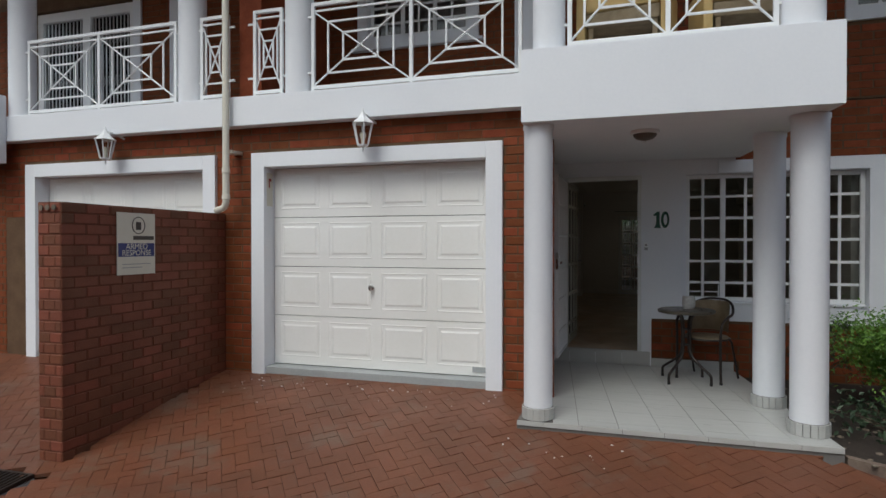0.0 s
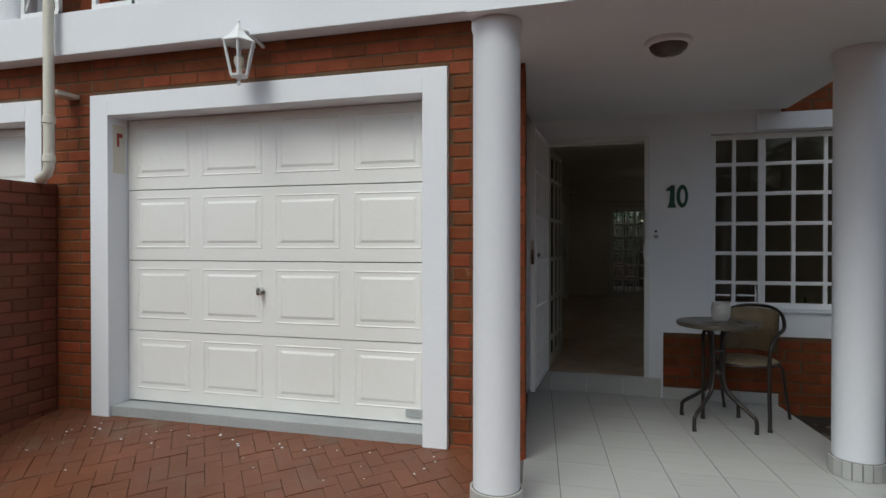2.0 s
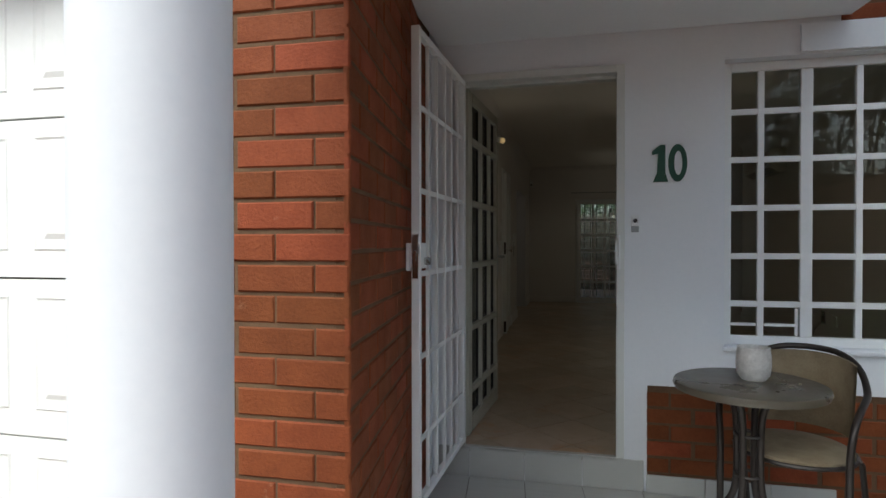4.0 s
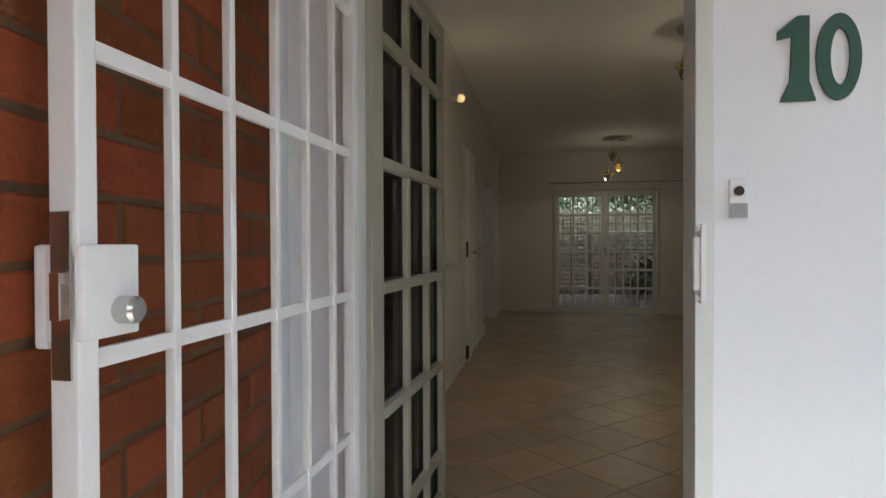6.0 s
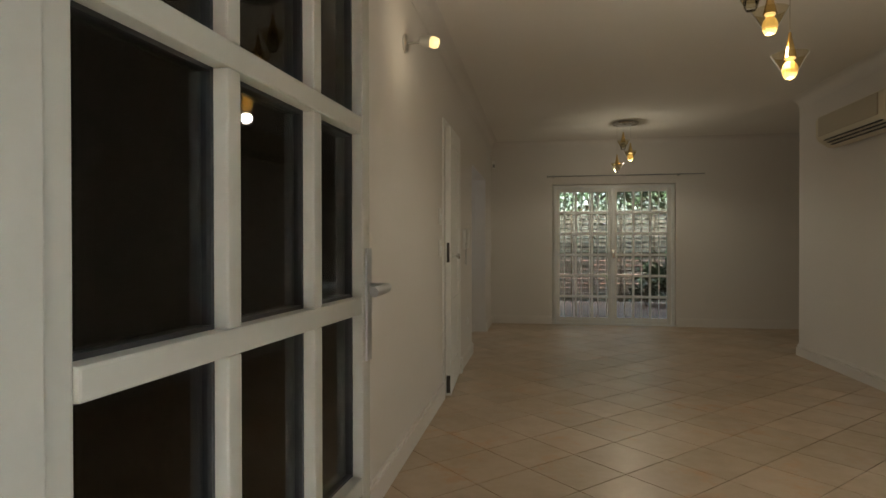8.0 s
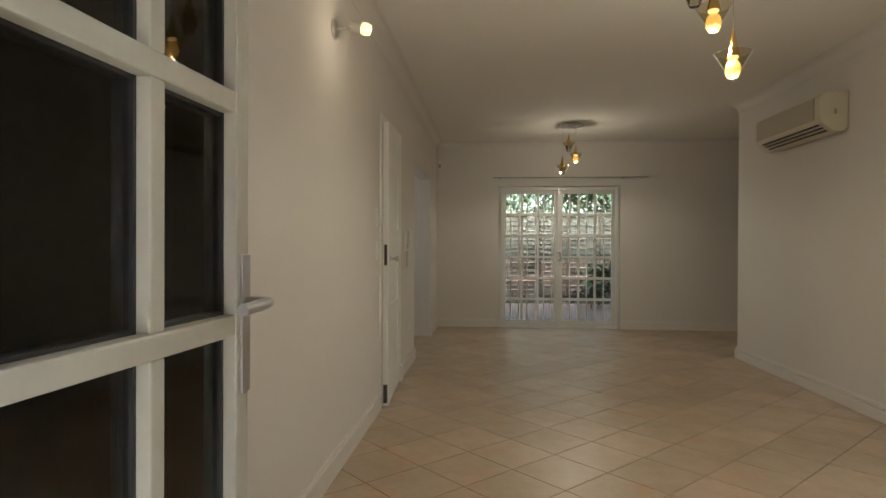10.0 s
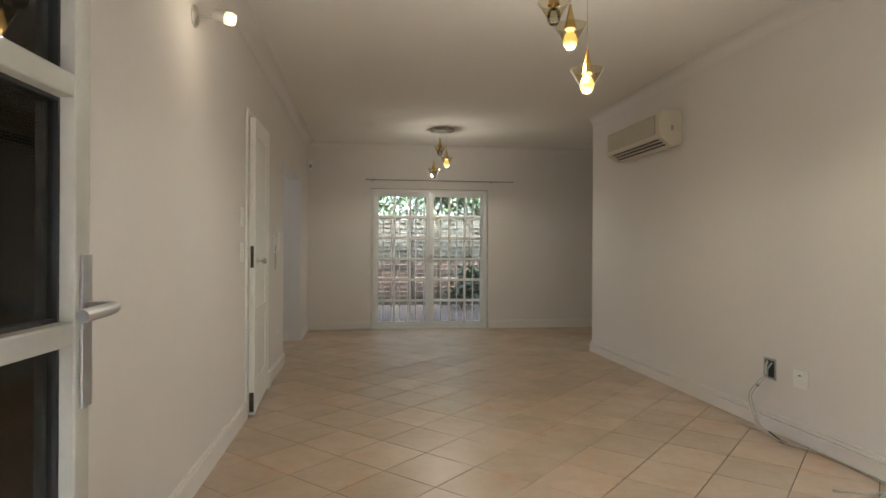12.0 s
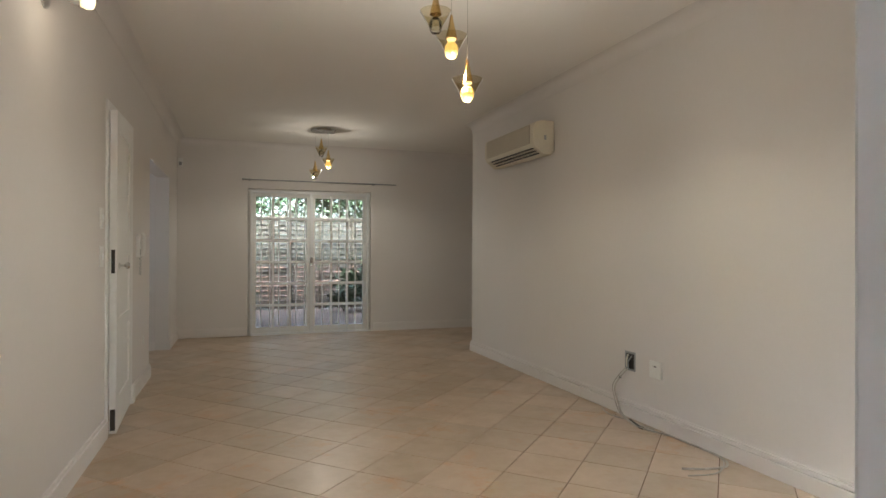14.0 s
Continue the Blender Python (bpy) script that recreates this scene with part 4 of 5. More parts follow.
for s in (-1, 1):
    part("arm_tube", tube(smooth_path([Vector(p) for p in [(s * 0.23, -0.20, 0.0), (s * 0.225, -0.205, 0.44), (s * 0.235, -0.19, 0.60), (s * 0.245, -0.10, 0.665), (s * 0.245, 0.05, 0.70), (s * 0.20, 0.16, 0.78), (s * 0.11, 0.235, 0.825), (0, 0.25, 0.835)]], 4), 0.0135, 10), STEEL_DARK, ch, "dark bent steel arm and front leg", smooth=True)
    part("back_leg", tube([(s * 0.225, 0.0, 0.44), (s * 0.225, 0.08, 0.40), (s * 0.23, 0.16, 0.2), (s * 0.235, 0.24, 0.0)], 0.0115, 10), STEEL_DARK, ch, smooth=True)
    part("foot_cap", lathe([(0, 0), (0.016, 0), (0.016, 0.02), (0, 0.022)], 12, (s * 0.23, -0.20, 0)), BLACK, ch, smooth=True)
part("seat_ring", tube([(0.222 * math.cos(a), 0.222 * math.sin(a), 0.435) for a in (2 * math.pi * i / 28 for i in range(28))], 0.009, 8, closed=True), STEEL_DARK, ch, smooth=True)

pot = thing("pot", "small white speckled ceramic pot on the bistro table", "pot", Matrix.Translation((1.25, -0.63, 0.7485)))
part("body", lathe([(0, 0), (0.045, 0), (0.060, 0.02), (0.066, 0.06), (0.064, 0.10), (0.060, 0.125), (0.062, 0.132), (0.056, 0.132), (0.054, 0.11), (0.05, 0.02), (0, 0.015)], 32),
     surface("speckled_ceramic", (0.74, 0.73, 0.70), (0.45, 0.44, 0.42), 0.4, large=40, fine=90, amount=0.8), pot, smooth=True)

# ---- inside ----
fixed("baseboard", boxes((LX + 0.001, LX + 0.022, WALL + 0.002, 3.98, FLOOR, FLOOR + 0.10), (LX + 0.001, LX + 0.018, 4.88, PY0, FLOOR, FLOOR + 0.10), (LX + 0.001, LX + 0.018, PY1, 8.13, FLOOR, FLOOR + 0.10),
                         (LX + 0.001, LX + 0.013, WALL + 0.002, 3.98, FLOOR + 0.1, FLOOR + 0.118), (LX + 0.001, LX + 0.011, 4.88, PY0, FLOOR + 0.1, FLOOR + 0.118), (LX + 0.001, LX + 0.011, PY1, 8.13, FLOOR + 0.1, FLOOR + 0.118),
                         (LX + 0.02, 0.49, 8.130, 8.148, FLOOR + 0.006, FLOOR + 0.10), (2.18, 4.99, 8.132, 8.148, FLOOR, FLOOR + 0.10), (LX + 0.02, 0.49, 8.138, 8.148, FLOOR + 0.1, FLOOR + 0.118), (2.18, 4.99, 8.138, 8.148, FLOOR + 0.1, FLOOR + 0.118),
                         (-1.6, LX - 0.14, PY1 - 0.016, PY1, FLOOR, FLOOR + 0.10), bevel=0.002), SKIRT_ROOM, "cream painted moulded skirting board")
m, ln = along(RW1, RW0)
fixed("baseboard", boxes((-0.02, ln, -0.022, -0.001, FLOOR, FLOOR + 0.082), (-0.009, ln, -0.009, -0.001, FLOOR + 0.082, FLOOR + 0.089), (-0.017, ln, -0.017, -0.001, FLOOR + 0.089, FLOOR + 0.106), (-0.008, ln, -0.008, -0.001, FLOOR + 0.106, FLOOR + 0.118), m=m, bevel=0.003), SKIRT_ROOM, "cream painted moulded skirting board")
# cornice: a cove round the ceiling
def cove(p0, p1):
    mm, w = along(p0, p1)
    q = 0.09
    prof = [(0, -q - 0.006), (-0.003, -q - 0.006)] + [(-0.003 - q * (1 - math.cos(a)), -q - 0.003 + q * math.sin(a)) for a in (math.pi / 2 * i / 8 for i in range(9))] + [(-q - 0.006, -0.001), (0, -0.001)]
    bm = bmesh.new()
    a = [bm.verts.new(mm @ Vector((0, y - 0.001, CEILING + z))) for y, z in prof]
    b = [bm.verts.new(mm @ Vector((w, y - 0.001, CEILING + z))) for y, z in prof]
    for i in range(len(prof)):
        j = (i + 1) % len(prof)
        bm.faces.new((a[i], a[j], b[j], b[i]))
    bm.faces.new(a)
    bm.faces.new(b[::-1])
    fixed("cornice", bm, ROOM, "plain cove cornice between wall and ceiling", smooth=True)


cove((LX, WALL + 0.002), (LX, 8.14))
for p0, p1 in (((LX, 8.15), (4.99, 8.15)), (RW1, RW0), ((4.99, 6.2), (2.93, 6.2))):
    cove(p0, p1)

# inner door, slightly ajar
fixed("door_2", boxes((LX - 0.13, LX + 0.012, 4.822, 4.875, FLOOR, 2.22), (LX - 0.13, LX + 0.012, 3.985, 4.038, FLOOR, 2.22), (LX - 0.13, LX + 0.012, 4.04, 4.82, 2.172, 2.22),
                      (LX + 0.001, LX + 0.03, 4.81, 4.90, FLOOR, FLOOR + 0.13), bevel=0.003), SKIRT, "white painted inner door frame")
idr = thing("inner_door", "white panelled inner door standing slightly ajar in the side wall", "door", Matrix.Translation((LX + 0.012, 4.815, FLOOR + 0.008)) @ Matrix.Rotation(radians(-90 + 3.2), 4, "Z"))
part("stile", boxes((0, 0.11, -0.04, 0, 0, 1.99), bevel=0.002), DOOR_WHITE, idr)
part("stile", boxes((0.655, 0.785, -0.04, 0, 0, 1.99), bevel=0.002), DOOR_WHITE, idr)
for a, b in ((0, 0.2), (0.62, 0.70), (1.10, 1.25), (1.88, 1.99)):
    part("rail", boxes((0.11, 0.655, -0.039, -0.001, a, b), bevel=0.002), DOOR_WHITE, idr)
for a, b in ((0.2, 0.62), (0.70, 1.10), (1.25, 1.88)):
    part("panel", boxes((0.11, 0.655, -0.03, -0.012, a, b)), DOOR_WHITE, idr)
lk = part("lock_plate", boxes((0.7855, 0.788, -0.030, -0.010, 0.985, 1.13)), STEEL_DARK, idr, "dark tarnished lock edge plate")
part("bolt", boxes((0.788, 0.796, -0.026, -0.014, 1.03, 1.06), (0.788, 0.792, -0.026, -0.014, 0.99, 1.01)), BLACK, lk)
hd = part("rose", lathe([(0, 0), (0.022, 0), (0.022, 0.006), (0.008, 0.008), (0.008, 0.035)], 14), CHROME, idr, smooth=True, at=Matrix.Translation((0.70, 0.0005, 1.03)) @ Matrix.Rotation(-math.pi / 2, 4, "X"))
part("knob", lathe([(0.008, 0), (0.020, 0.008), (0.022, 0.018), (0.014, 0.028), (0, 0.03)], 14), CHROME, hd, "small steel door knob", smooth=True, at=Matrix.Translation((0, 0, 0.035)))
part("bottom_plate", boxes((0.7855, 0.787, -0.034, -0.006, 0.02, 0.15)), STEEL_DARK, idr)

def wall_plate(y, z, w, h, label, rocker=True):
    t = thing("light_switch", label, "switch", Matrix.Translation((LX + 0.0005, y, z)))
    part("plate", boxes((0, 0.010, -w / 2, w / 2, -h / 2, h / 2), bevel=0.002), DOOR_WHITE, t)
    if rocker:
        part("rocker", boxes((0.0102, 0.017, -0.012, 0.012, -0.018, 0.018), bevel=0.001), WHITE_STEEL, t)


wall_plate(3.86, 1.49, 0.07, 0.12, "white light switch beside the inner door")
wall_plate(3.86, 1.265, 0.075, 0.12, "white double switch plate beside the inner door")
wall_plate(5.42, 0.55, 0.06, 0.06, "small grey cable outlet low on the wall", rocker=False)
ph = thing("intercom_phone", "white intercom handset hanging on the side wall with a coiled cord", "intercom", Matrix.Translation((LX, 5.12, 1.36)))
part("base", boxes((0.0005, 0.028, -0.04, 0.04, -0.11, 0.07), bevel=0.004), DOOR_WHITE, ph)
part("handset", tube([(0.035, 0.0, 0.075), (0.05, 0.0, 0.05), (0.045, 0, -0.06), (0.035, 0, -0.10)], 0.017, 10), DOOR_WHITE, ph, smooth=True)
part("cord", tube([(0.03 + 0.008 * math.sin(i * 1.1), -0.03 + 0.008 * math.cos(i * 1.1), -0.11 - 0.004 * i) for i in range(36)], 0.003, 5), CONCRETE, ph)
part("keypad", boxes((0.0285, 0.031, -0.03, 0.03, -0.10, -0.05)), CONCRETE, ph)
pir = thing("alarm_sensor", "small white motion sensor high in the corner", "alarm sensor", Matrix.Translation((LX + 0.045, 8.10, 2.42)))
part("housing", boxes((-0.025, 0.025, -0.02, 0.02, -0.055, 0.055), bevel=0.008), DOOR_WHITE, pir)
part("lens", boxes((-0.016, 0.016, -0.024, -0.0202, -0.04, 0.005)), CONCRETE, pir)
part("bracket", boxes((-0.008, 0.008, 0.02, 0.049, -0.01, 0.01)), DOOR_WHITE, pir)

# air conditioner
ac = thing("air_conditioner", "cream wall air conditioner with a grey front grille", "air conditioner", Matrix.Translation((2.94, 4.385, 2.13)) @ Matrix.Rotation(radians(1.0), 4, "Z"))
bm = bmesh.new()
prof = [(0, 0.03), (0, 0.285), (-0.12, 0.285), (-0.175, 0.27), (-0.20, 0.235), (-0.20, 0.10), (-0.185, 0.06), (-0.10, 0.0), (-0.03, 0.0)]
a = [bm.verts.new((x, 0, z)) for x, z in prof]
b = [bm.verts.new((x, 1.0, z)) for x, z in prof]
for i in range(len(prof)):
    j = (i + 1) % len(prof)
    bm.faces.new((a[i], a[j], b[j], b[i]))
bm.faces.new(a)
bm.faces.new(b[::-1])
bmesh.ops.bevel(bm, geom=list(bm.edges), offset=0.004, segments=2, affect="EDGES")
CREAM = surface("aged_cream_plastic", (0.66, 0.62, 0.50), (0.60, 0.55, 0.43), 0.45, large=2)
part("casing", bm, CREAM, ac)
part("front_panel", boxes((-0.206, -0.201, 0.06, 0.94, 0.09, 0.25), bevel=0.002), surface("beige_grille", (0.42, 0.37, 0.29), (0.36, 0.31, 0.24), 0.6), ac, "beige grey intake panel")
for k in range(16):
    part("grille_rib", boxes((-0.2085, -0.2062, 0.07, 0.93, 0.097 + 0.0095 * k, 0.100 + 0.0095 * k)), CREAM, ac)
for k in range(3):
    part("outlet_slot", boxes((-0.19 + 0.028 * k, -0.172 + 0.028 * k, 0.05, 0.88, 0.045 - 0.019 * k, 0.052 - 0.019 * k), m=Matrix.Identity(4)), BLACK, ac, "dark air outlet slot")
part("badge", boxes((-0.10, -0.08, -0.004, -0.001, 0.12, 0.16)), CONCRETE, ac)

# sockets and loose cable on the east wall
def east(y, z, off=0.0):
    x = RW0[0] + (RW1[0] - RW0[0]) * (y - RW0[1]) / (RW1[1] - RW0[1]) - off
    return Vector((x, y, z))


so = thing("socket_box", "open recessed wall box with bare cables, low on the wall", "socket", Matrix.Translation(east(3.37, 0.55)) @ Matrix.Rotation(radians(1.0), 4, "Z"))
part("rim", boxes((-0.004, -0.0005, -0.055, -0.042, -0.065, 0.065), (-0.004, -0.0005, 0.042, 0.055, -0.065, 0.065), (-0.004, -0.0005, -0.042, 0.042, 0.052, 0.065), (-0.004, -0.0005, -0.042, 0.042, -0.065, -0.052)), CONCRETE, so)
# flat plate, its black colour stands for the shade inside the box
part("cavity", boxes((-0.0025, -0.0006, -0.042, 0.042, -0.052, 0.052)), BLACK, so)
part("wire", tube([(-0.003, -0.02, 0.04), (-0.02, 0.0, 0.0), (-0.012, 0.01, -0.03), (-0.02, 0.005, -0.06)], 0.006, 8), CONCRETE, so)
part("wire", tube([(-0.003, 0.02, 0.045), (-0.018, 0.018, 0.01), (-0.012, 0.02, -0.04)], 0.006, 8), SIGN, so)
s2 = thing("wall_socket", "white square aerial socket low on the wall", "socket", Matrix.Translation(east(3.105, 0.54)) @ Matrix.Rotation(radians(1.0), 4, "Z"))
part("plate", boxes((-0.013, -0.0005, -0.055, 0.055, -0.055, 0.055), bevel=0.004), DOOR_WHITE, s2)
part("slot", boxes((-0.0145, -0.0131, -0.012, 0.012, 0.018, 0.024)), BLACK, s2)
WIRE = surface("grubby_white_cable", (0.52, 0.49, 0.43), (0.34, 0.31, 0.27), 0.5, large=9, amount=1)
F = FLOOR + 0.006
pts1 = [east(3.37, 0.50, 0.02), east(3.41, 0.44, 0.05), east(3.46, 0.36, 0.06), east(3.44, 0.27, 0.055), east(3.37, 0.20, 0.07)] + [Vector(p) for p in ((2.86, 3.24, F + 0.008), (2.85, 3.13, F), (2.88, 3.03, F), (2.92, 2.93, F), (2.925, 2.80, F), (2.93, 2.67, F), (2.92, 2.52, F), (2.86, 2.42, F), (2.75, 2.41, F), (2.60, 2.46, F))]
pts2 = [p + Vector((-0.010, 0.012, 0.004)) for p in pts1[:-2]] + [Vector((2.72, 2.35, F)), Vector((2.56, 2.37, F))]
pts3 = [Vector(p) for p in ((2.90, 3.62, F), (2.86, 3.52, F), (2.85, 3.40, F), (2.89, 3.28, F), (2.86, 3.18, F + 0.006), (2.91, 3.06, F))]


cb = thing("loose_cable", "loose white cables hanging from the open box onto the tiles", "cable")
for p, r in ((pts1, 0.006), (pts2, 0.004), (pts3, 0.0045)):
    part("cable", tube(smooth_path(p), r, 7), WIRE, cb, smooth=True)
part("tape", tube([pts1[5] + Vector((0.01, 0.02, 0.003)), pts1[6], pts1[6] + Vector((0.005, -0.03, 0))], 0.009, 8), BLACK, cb, "black insulating tape", smooth=True)
part("tape", tube([pts1[1], pts1[1] + Vector((0, 0.012, -0.012))], 0.008, 8), BLACK, cb, smooth=True)


# fill lamp added in an unseen wall gap to brighten the passage
passage_fill_data = bpy.data.lights.new("passage_fill", "AREA")
passage_fill_data.shape, passage_fill_data.size, passage_fill_data.size_y, passage_fill_data.energy, passage_fill_data.color = "RECTANGLE", 1.2, 1.0, 0.15, (0.92, 0.96, 1.0)
new("passage_fill", passage_fill_data).matrix_world = look((-1.70, 6.3, 1.6), (0, 6.5, 1.3))

# pendants
def cone_pendant(parent, x, y, z, lit, top):
    p = part("shade", lathe([(0.0, 0.12), (0.006, 0.118), (0.010, 0.09), (0.030, 0.0), (0.028, 0.0), (0.0, 0.10)], 24, (x, y, z)), BRASS, parent, "polished brass cone", smooth=True)
    part("cord", tube([(x, y, z + 0.118), (x, y, top)], 0.0015, 5), CHROME, p)
    part("glass_cup", lathe([(0.078, 0.0), (0.030, -0.085), (0.031, -0.083), (0.080, 0.001)], 28, (x, y, z + 0.015)), CUP, p, "clear flared glass cup", smooth=True)
    part("glass_rim", tube([(x + 0.078 * math.cos(a), y + 0.078 * math.sin(a), z + 0.016) for a in (2 * math.pi * i / 28 for i in range(28))], 0.0012, 5, closed=True), CUP, p)
    part("crystal", lathe([(0, -0.10), (0.020, -0.094), (0.032, -0.075), (0.035, -0.055), (0.030, -0.034), (0.018, -0.018), (0, -0.014)], 10, (x, y, z)), GLOW_SOFT if lit else CLEAR, p, "faceted crystal ball, lit" if lit else "faceted crystal ball, unlit")
    if lit:
        part("bulb", lathe([(0, -0.014), (0.022, -0.008), (0.024, 0.0), (0, 0.002)], 16, (x, y, z)), GLOW, p, "glowing lamp", smooth=True)


def pendant(x, y, drops, label, power):
    t = thing("pendant_lamp", label, "pendant lamp", Matrix.Translation((x, y, 0)), "pendant lamps")
    part("ceiling_rose", lathe([(0, CEILING), (0.145, CEILING - 0.001), (0.150, CEILING - 0.012), (0.140, CEILING - 0.026), (0.06, CEILING - 0.032), (0, CEILING - 0.033)], 36), CHROME, t, "round brushed metal ceiling rose", smooth=True)
    for dx, dy, z, lit in drops:
        cone_pendant(t, dx, dy, z, lit, CEILING - 0.03)
        if lit:
            d = bpy.data.lights.new("pendant_bulb", "SPOT")
            d.energy, d.color, d.shadow_soft_size, d.spot_size, d.spot_blend = power * 0.85, (1.0, 0.86, 0.68), 0.03, radians(172), 0.35
            lamp = new("pendant_bulb", d)
            lamp.location = (x + dx, y + dy, z - 0.135)
            d = bpy.data.lights.new("pendant_glow", "POINT")
            d.energy, d.color, d.shadow_soft_size = power * 0.32, (1.0, 0.86, 0.68), 0.03
            new("pendant_glow", d).location = (x + dx, y + dy, z - 0.14)


pendant(1.43, 2.73, ((-0.025, -0.01, 2.363, True), (0.071, 0.016, 2.161, True), (-0.095, 0.03, 2.49, False)), "brass and glass pendant with three drops, two of them lit", 0.66)
pendant(1.34, 7.02, ((0.054, -0.01, 2.378, True), (-0.02, 0.05, 2.52, False), (-0.10, -0.02, 2.24, False)), "brass and glass pendant with three drops, one lit", 0.88)

# wall spot
sp = thing("wall_spotlight", "brushed steel wall spotlight with a lit bulb on the side wall", "wall lamp", Matrix.Translation((LX, 2.80, 2.355)))
part("base", lathe([(0, 0), (0.048, 0), (0.050, 0.008), (0.04, 0.016), (0.01, 0.018)], 24), CHROME, sp, smooth=True, at=Matrix.Rotation(math.pi / 2, 4, "Y"))
part("arm", tube([(0.015, 0, 0), (0.09, 0, 0.0)], 0.007, 8), CHROME, sp, smooth=True)
hd = part("head", lathe([(0.018, 0), (0.026, 0.012), (0.030, 0.05), (0.036, 0.06), (0.032, 0.062), (0.022, 0.02)], 20), CHROME, sp, smooth=True, at=Matrix.Translation((0.085, -0.005, 0.015)) @ Matrix.Rotation(radians(105), 4, "Y"))
part("bulb", lathe([(0.018, 0.04), (0.028, 0.062), (0.031, 0.082), (0.024, 0.101), (0, 0.109)], 20), GLOW, hd, "glowing frosted bulb", smooth=True)
d = bpy.data.lights.new("spot_bulb", "POINT")
d.energy, d.color, d.shadow_soft_size = 0.075, (1.0, 0.80, 0.58), 0.03
new("spot_bulb", d).location = (LX + 0.30, 2.69, 2.29)

# ---- glazed double door with inner bars ----
fz = thing("french_door", "white painted glazed double door with small panes in the end wall, closed", "door", Matrix.Translation((0.503, 8.20, FLOOR)))
W, H = 1.65, 1.955
part("door_frame", boxes((0, 0.045, 0, 0.08, 0, H), (W - 0.045, W, 0, 0.08, 0, H), (0.045, W - 0.045, 0, 0.08, H - 0.045, H), (0.045, W - 0.045, 0, 0.08, 0, 0.02), bevel=0.003), SKIRT, fz)
for k in range(2):
    a, b = (0.047, W / 2 - 0.002) if k == 0 else (W / 2 + 0.002, W - 0.047)
    leaf = part("leaf", boxes((a, a + 0.055, 0.01, 0.05, 0.022, H - 0.047), (b - 0.055, b, 0.01, 0.05, 0.022, H - 0.047), (a + 0.055, b - 0.055, 0.01, 0.05, 0.022, 0.10), (a + 0.055, b - 0.055, 0.01, 0.05, H - 0.10, H - 0.047), bevel=0.002), SKIRT, fz)
    pu = [a + 0.055 + (b - a - 0.11) * i / 3 for i in range(4)]
    pz = [0.10 + (H - 0.20) * i / 6 for i in range(7)]
    for u in pu[1:-1]:
        part("glazing_bar", boxes((u - 0.014, u + 0.014, 0.014, 0.046, 0.10, H - 0.10)), SKIRT, leaf)
    for z in pz[1:-1]:
        part("glazing_bar", boxes((a + 0.055, b - 0.055, 0.016, 0.044, z - 0.018, z + 0.018)), SKIRT, leaf)
    for u, v in zip(pu, pu[1:]):
        for z, w in zip(pz, pz[1:]):
            part("pane", boxes((u, v, 0.028, 0.032, z, w)), GLASS, leaf).visible_shadow = False
bars = thing("security_bars", "white steel sliding security bars just inside the glazed double door", "security gate", Matrix.Translation((0.535, 8.165, FLOOR)))
part("frame", boxes((0.0, 0.025, -0.012, 0.012, 0.0, 1.93), (1.565, 1.59, -0.012, 0.012, 0.0, 1.93), (0.025, 1.565, -0.012, 0.012, 0.0, 0.025), (0.025, 1.565, -0.012, 0.012, 1.905, 1.93), (0.775, 0.815, -0.014, 0.014, 0.025, 1.905)), WHITE_STEEL, bars)
for k in range(2):
    for i in range(6):
        u = (0.135 if k == 0 else 0.944) + 0.1140 * i
        part("bar", boxes((u - 0.006, u + 0.006, -0.006, 0.006, 0.025, 1.905)), WHITE_STEEL, bars)
for i in range(1, 6):
    part("rail", boxes((0.025, 0.775, -0.004, 0.004, 0.10 + 0.2925 * i - 0.01, 0.10 + 0.2925 * i + 0.006), (0.815, 1.565, -0.004, 0.004, 0.10 + 0.2925 * i - 0.01, 0.10 + 0.2925 * i + 0.006)), WHITE_STEEL, bars)
part("lock", boxes((0.772, 0.818, -0.03, -0.0145, 0.93, 1.05), bevel=0.003), CHROME, bars, "small steel gate lock")
rod = thing("curtain_rod", "thin grey curtain rod above the glazed double door", "curtain rod", Matrix.Translation((0.45, 8.06, 2.235)))
part("rod", tube([(0, 0, 0), (2.05, 0, 0)], 0.008, 8), CONCRETE, rod, smooth=True)
for u in (0.06, 1.72):
    part("bracket", boxes((u, u + 0.02, 0, 0.089, -0.012, 0.012)), CONCRETE, rod)
part("finial", lathe([(0, 0), (0.014, 0.008), (0.014, 0.02), (0, 0.028)], 10), CONCRETE, rod, smooth=True, at=Matrix.Rotation(-math.pi / 2, 4, "Y"))

# ---- back yard ----
yard = fixed("paving_yard", boxes((-3, 6, 8.37, 12.6, -0.2, 0.08)), YARD, "red brick paved back yard")
# side walls added out of view to hold light back from the yard
fixed("wall_yard", boxes((-3.2, -3.0, 8.37, 12.6, -0.2, 2.8), (6.0, 6.2, 8.37, 12.6, -0.2, 2.8)), BRICK_DARK, "unseen plain brick side walls added to dim the back yard")
# overhang out of view, added to darken the fence and paving
fixed("roof_yard_shade", boxes((-9.6, 5.2, 8.37, 11.2, 2.86, 3.0)), WHITE, "unseen slab added to keep sky light off the back yard")
fence = thing("timber_fence", "weathered horizontal board fence behind the back yard", "fence", Matrix.Translation((-3.0, 12.4, 0.081)))
rng = random.Random(5)
for i in range(20):
    z = 0.02 + i * 0.096
    for k in range(4):
        m4 = Matrix.Translation((k * 2.2, 0, z)) @ Matrix.Rotation(radians(-22), 4, "X") @ Matrix.Rotation(rng.uniform(-0.003, 0.003), 4, "Y")
        part("board", boxes((0.004, 2.196, 0, 0.016, 0, 0.088)), FENCE_WOOD, fence, at=m4)
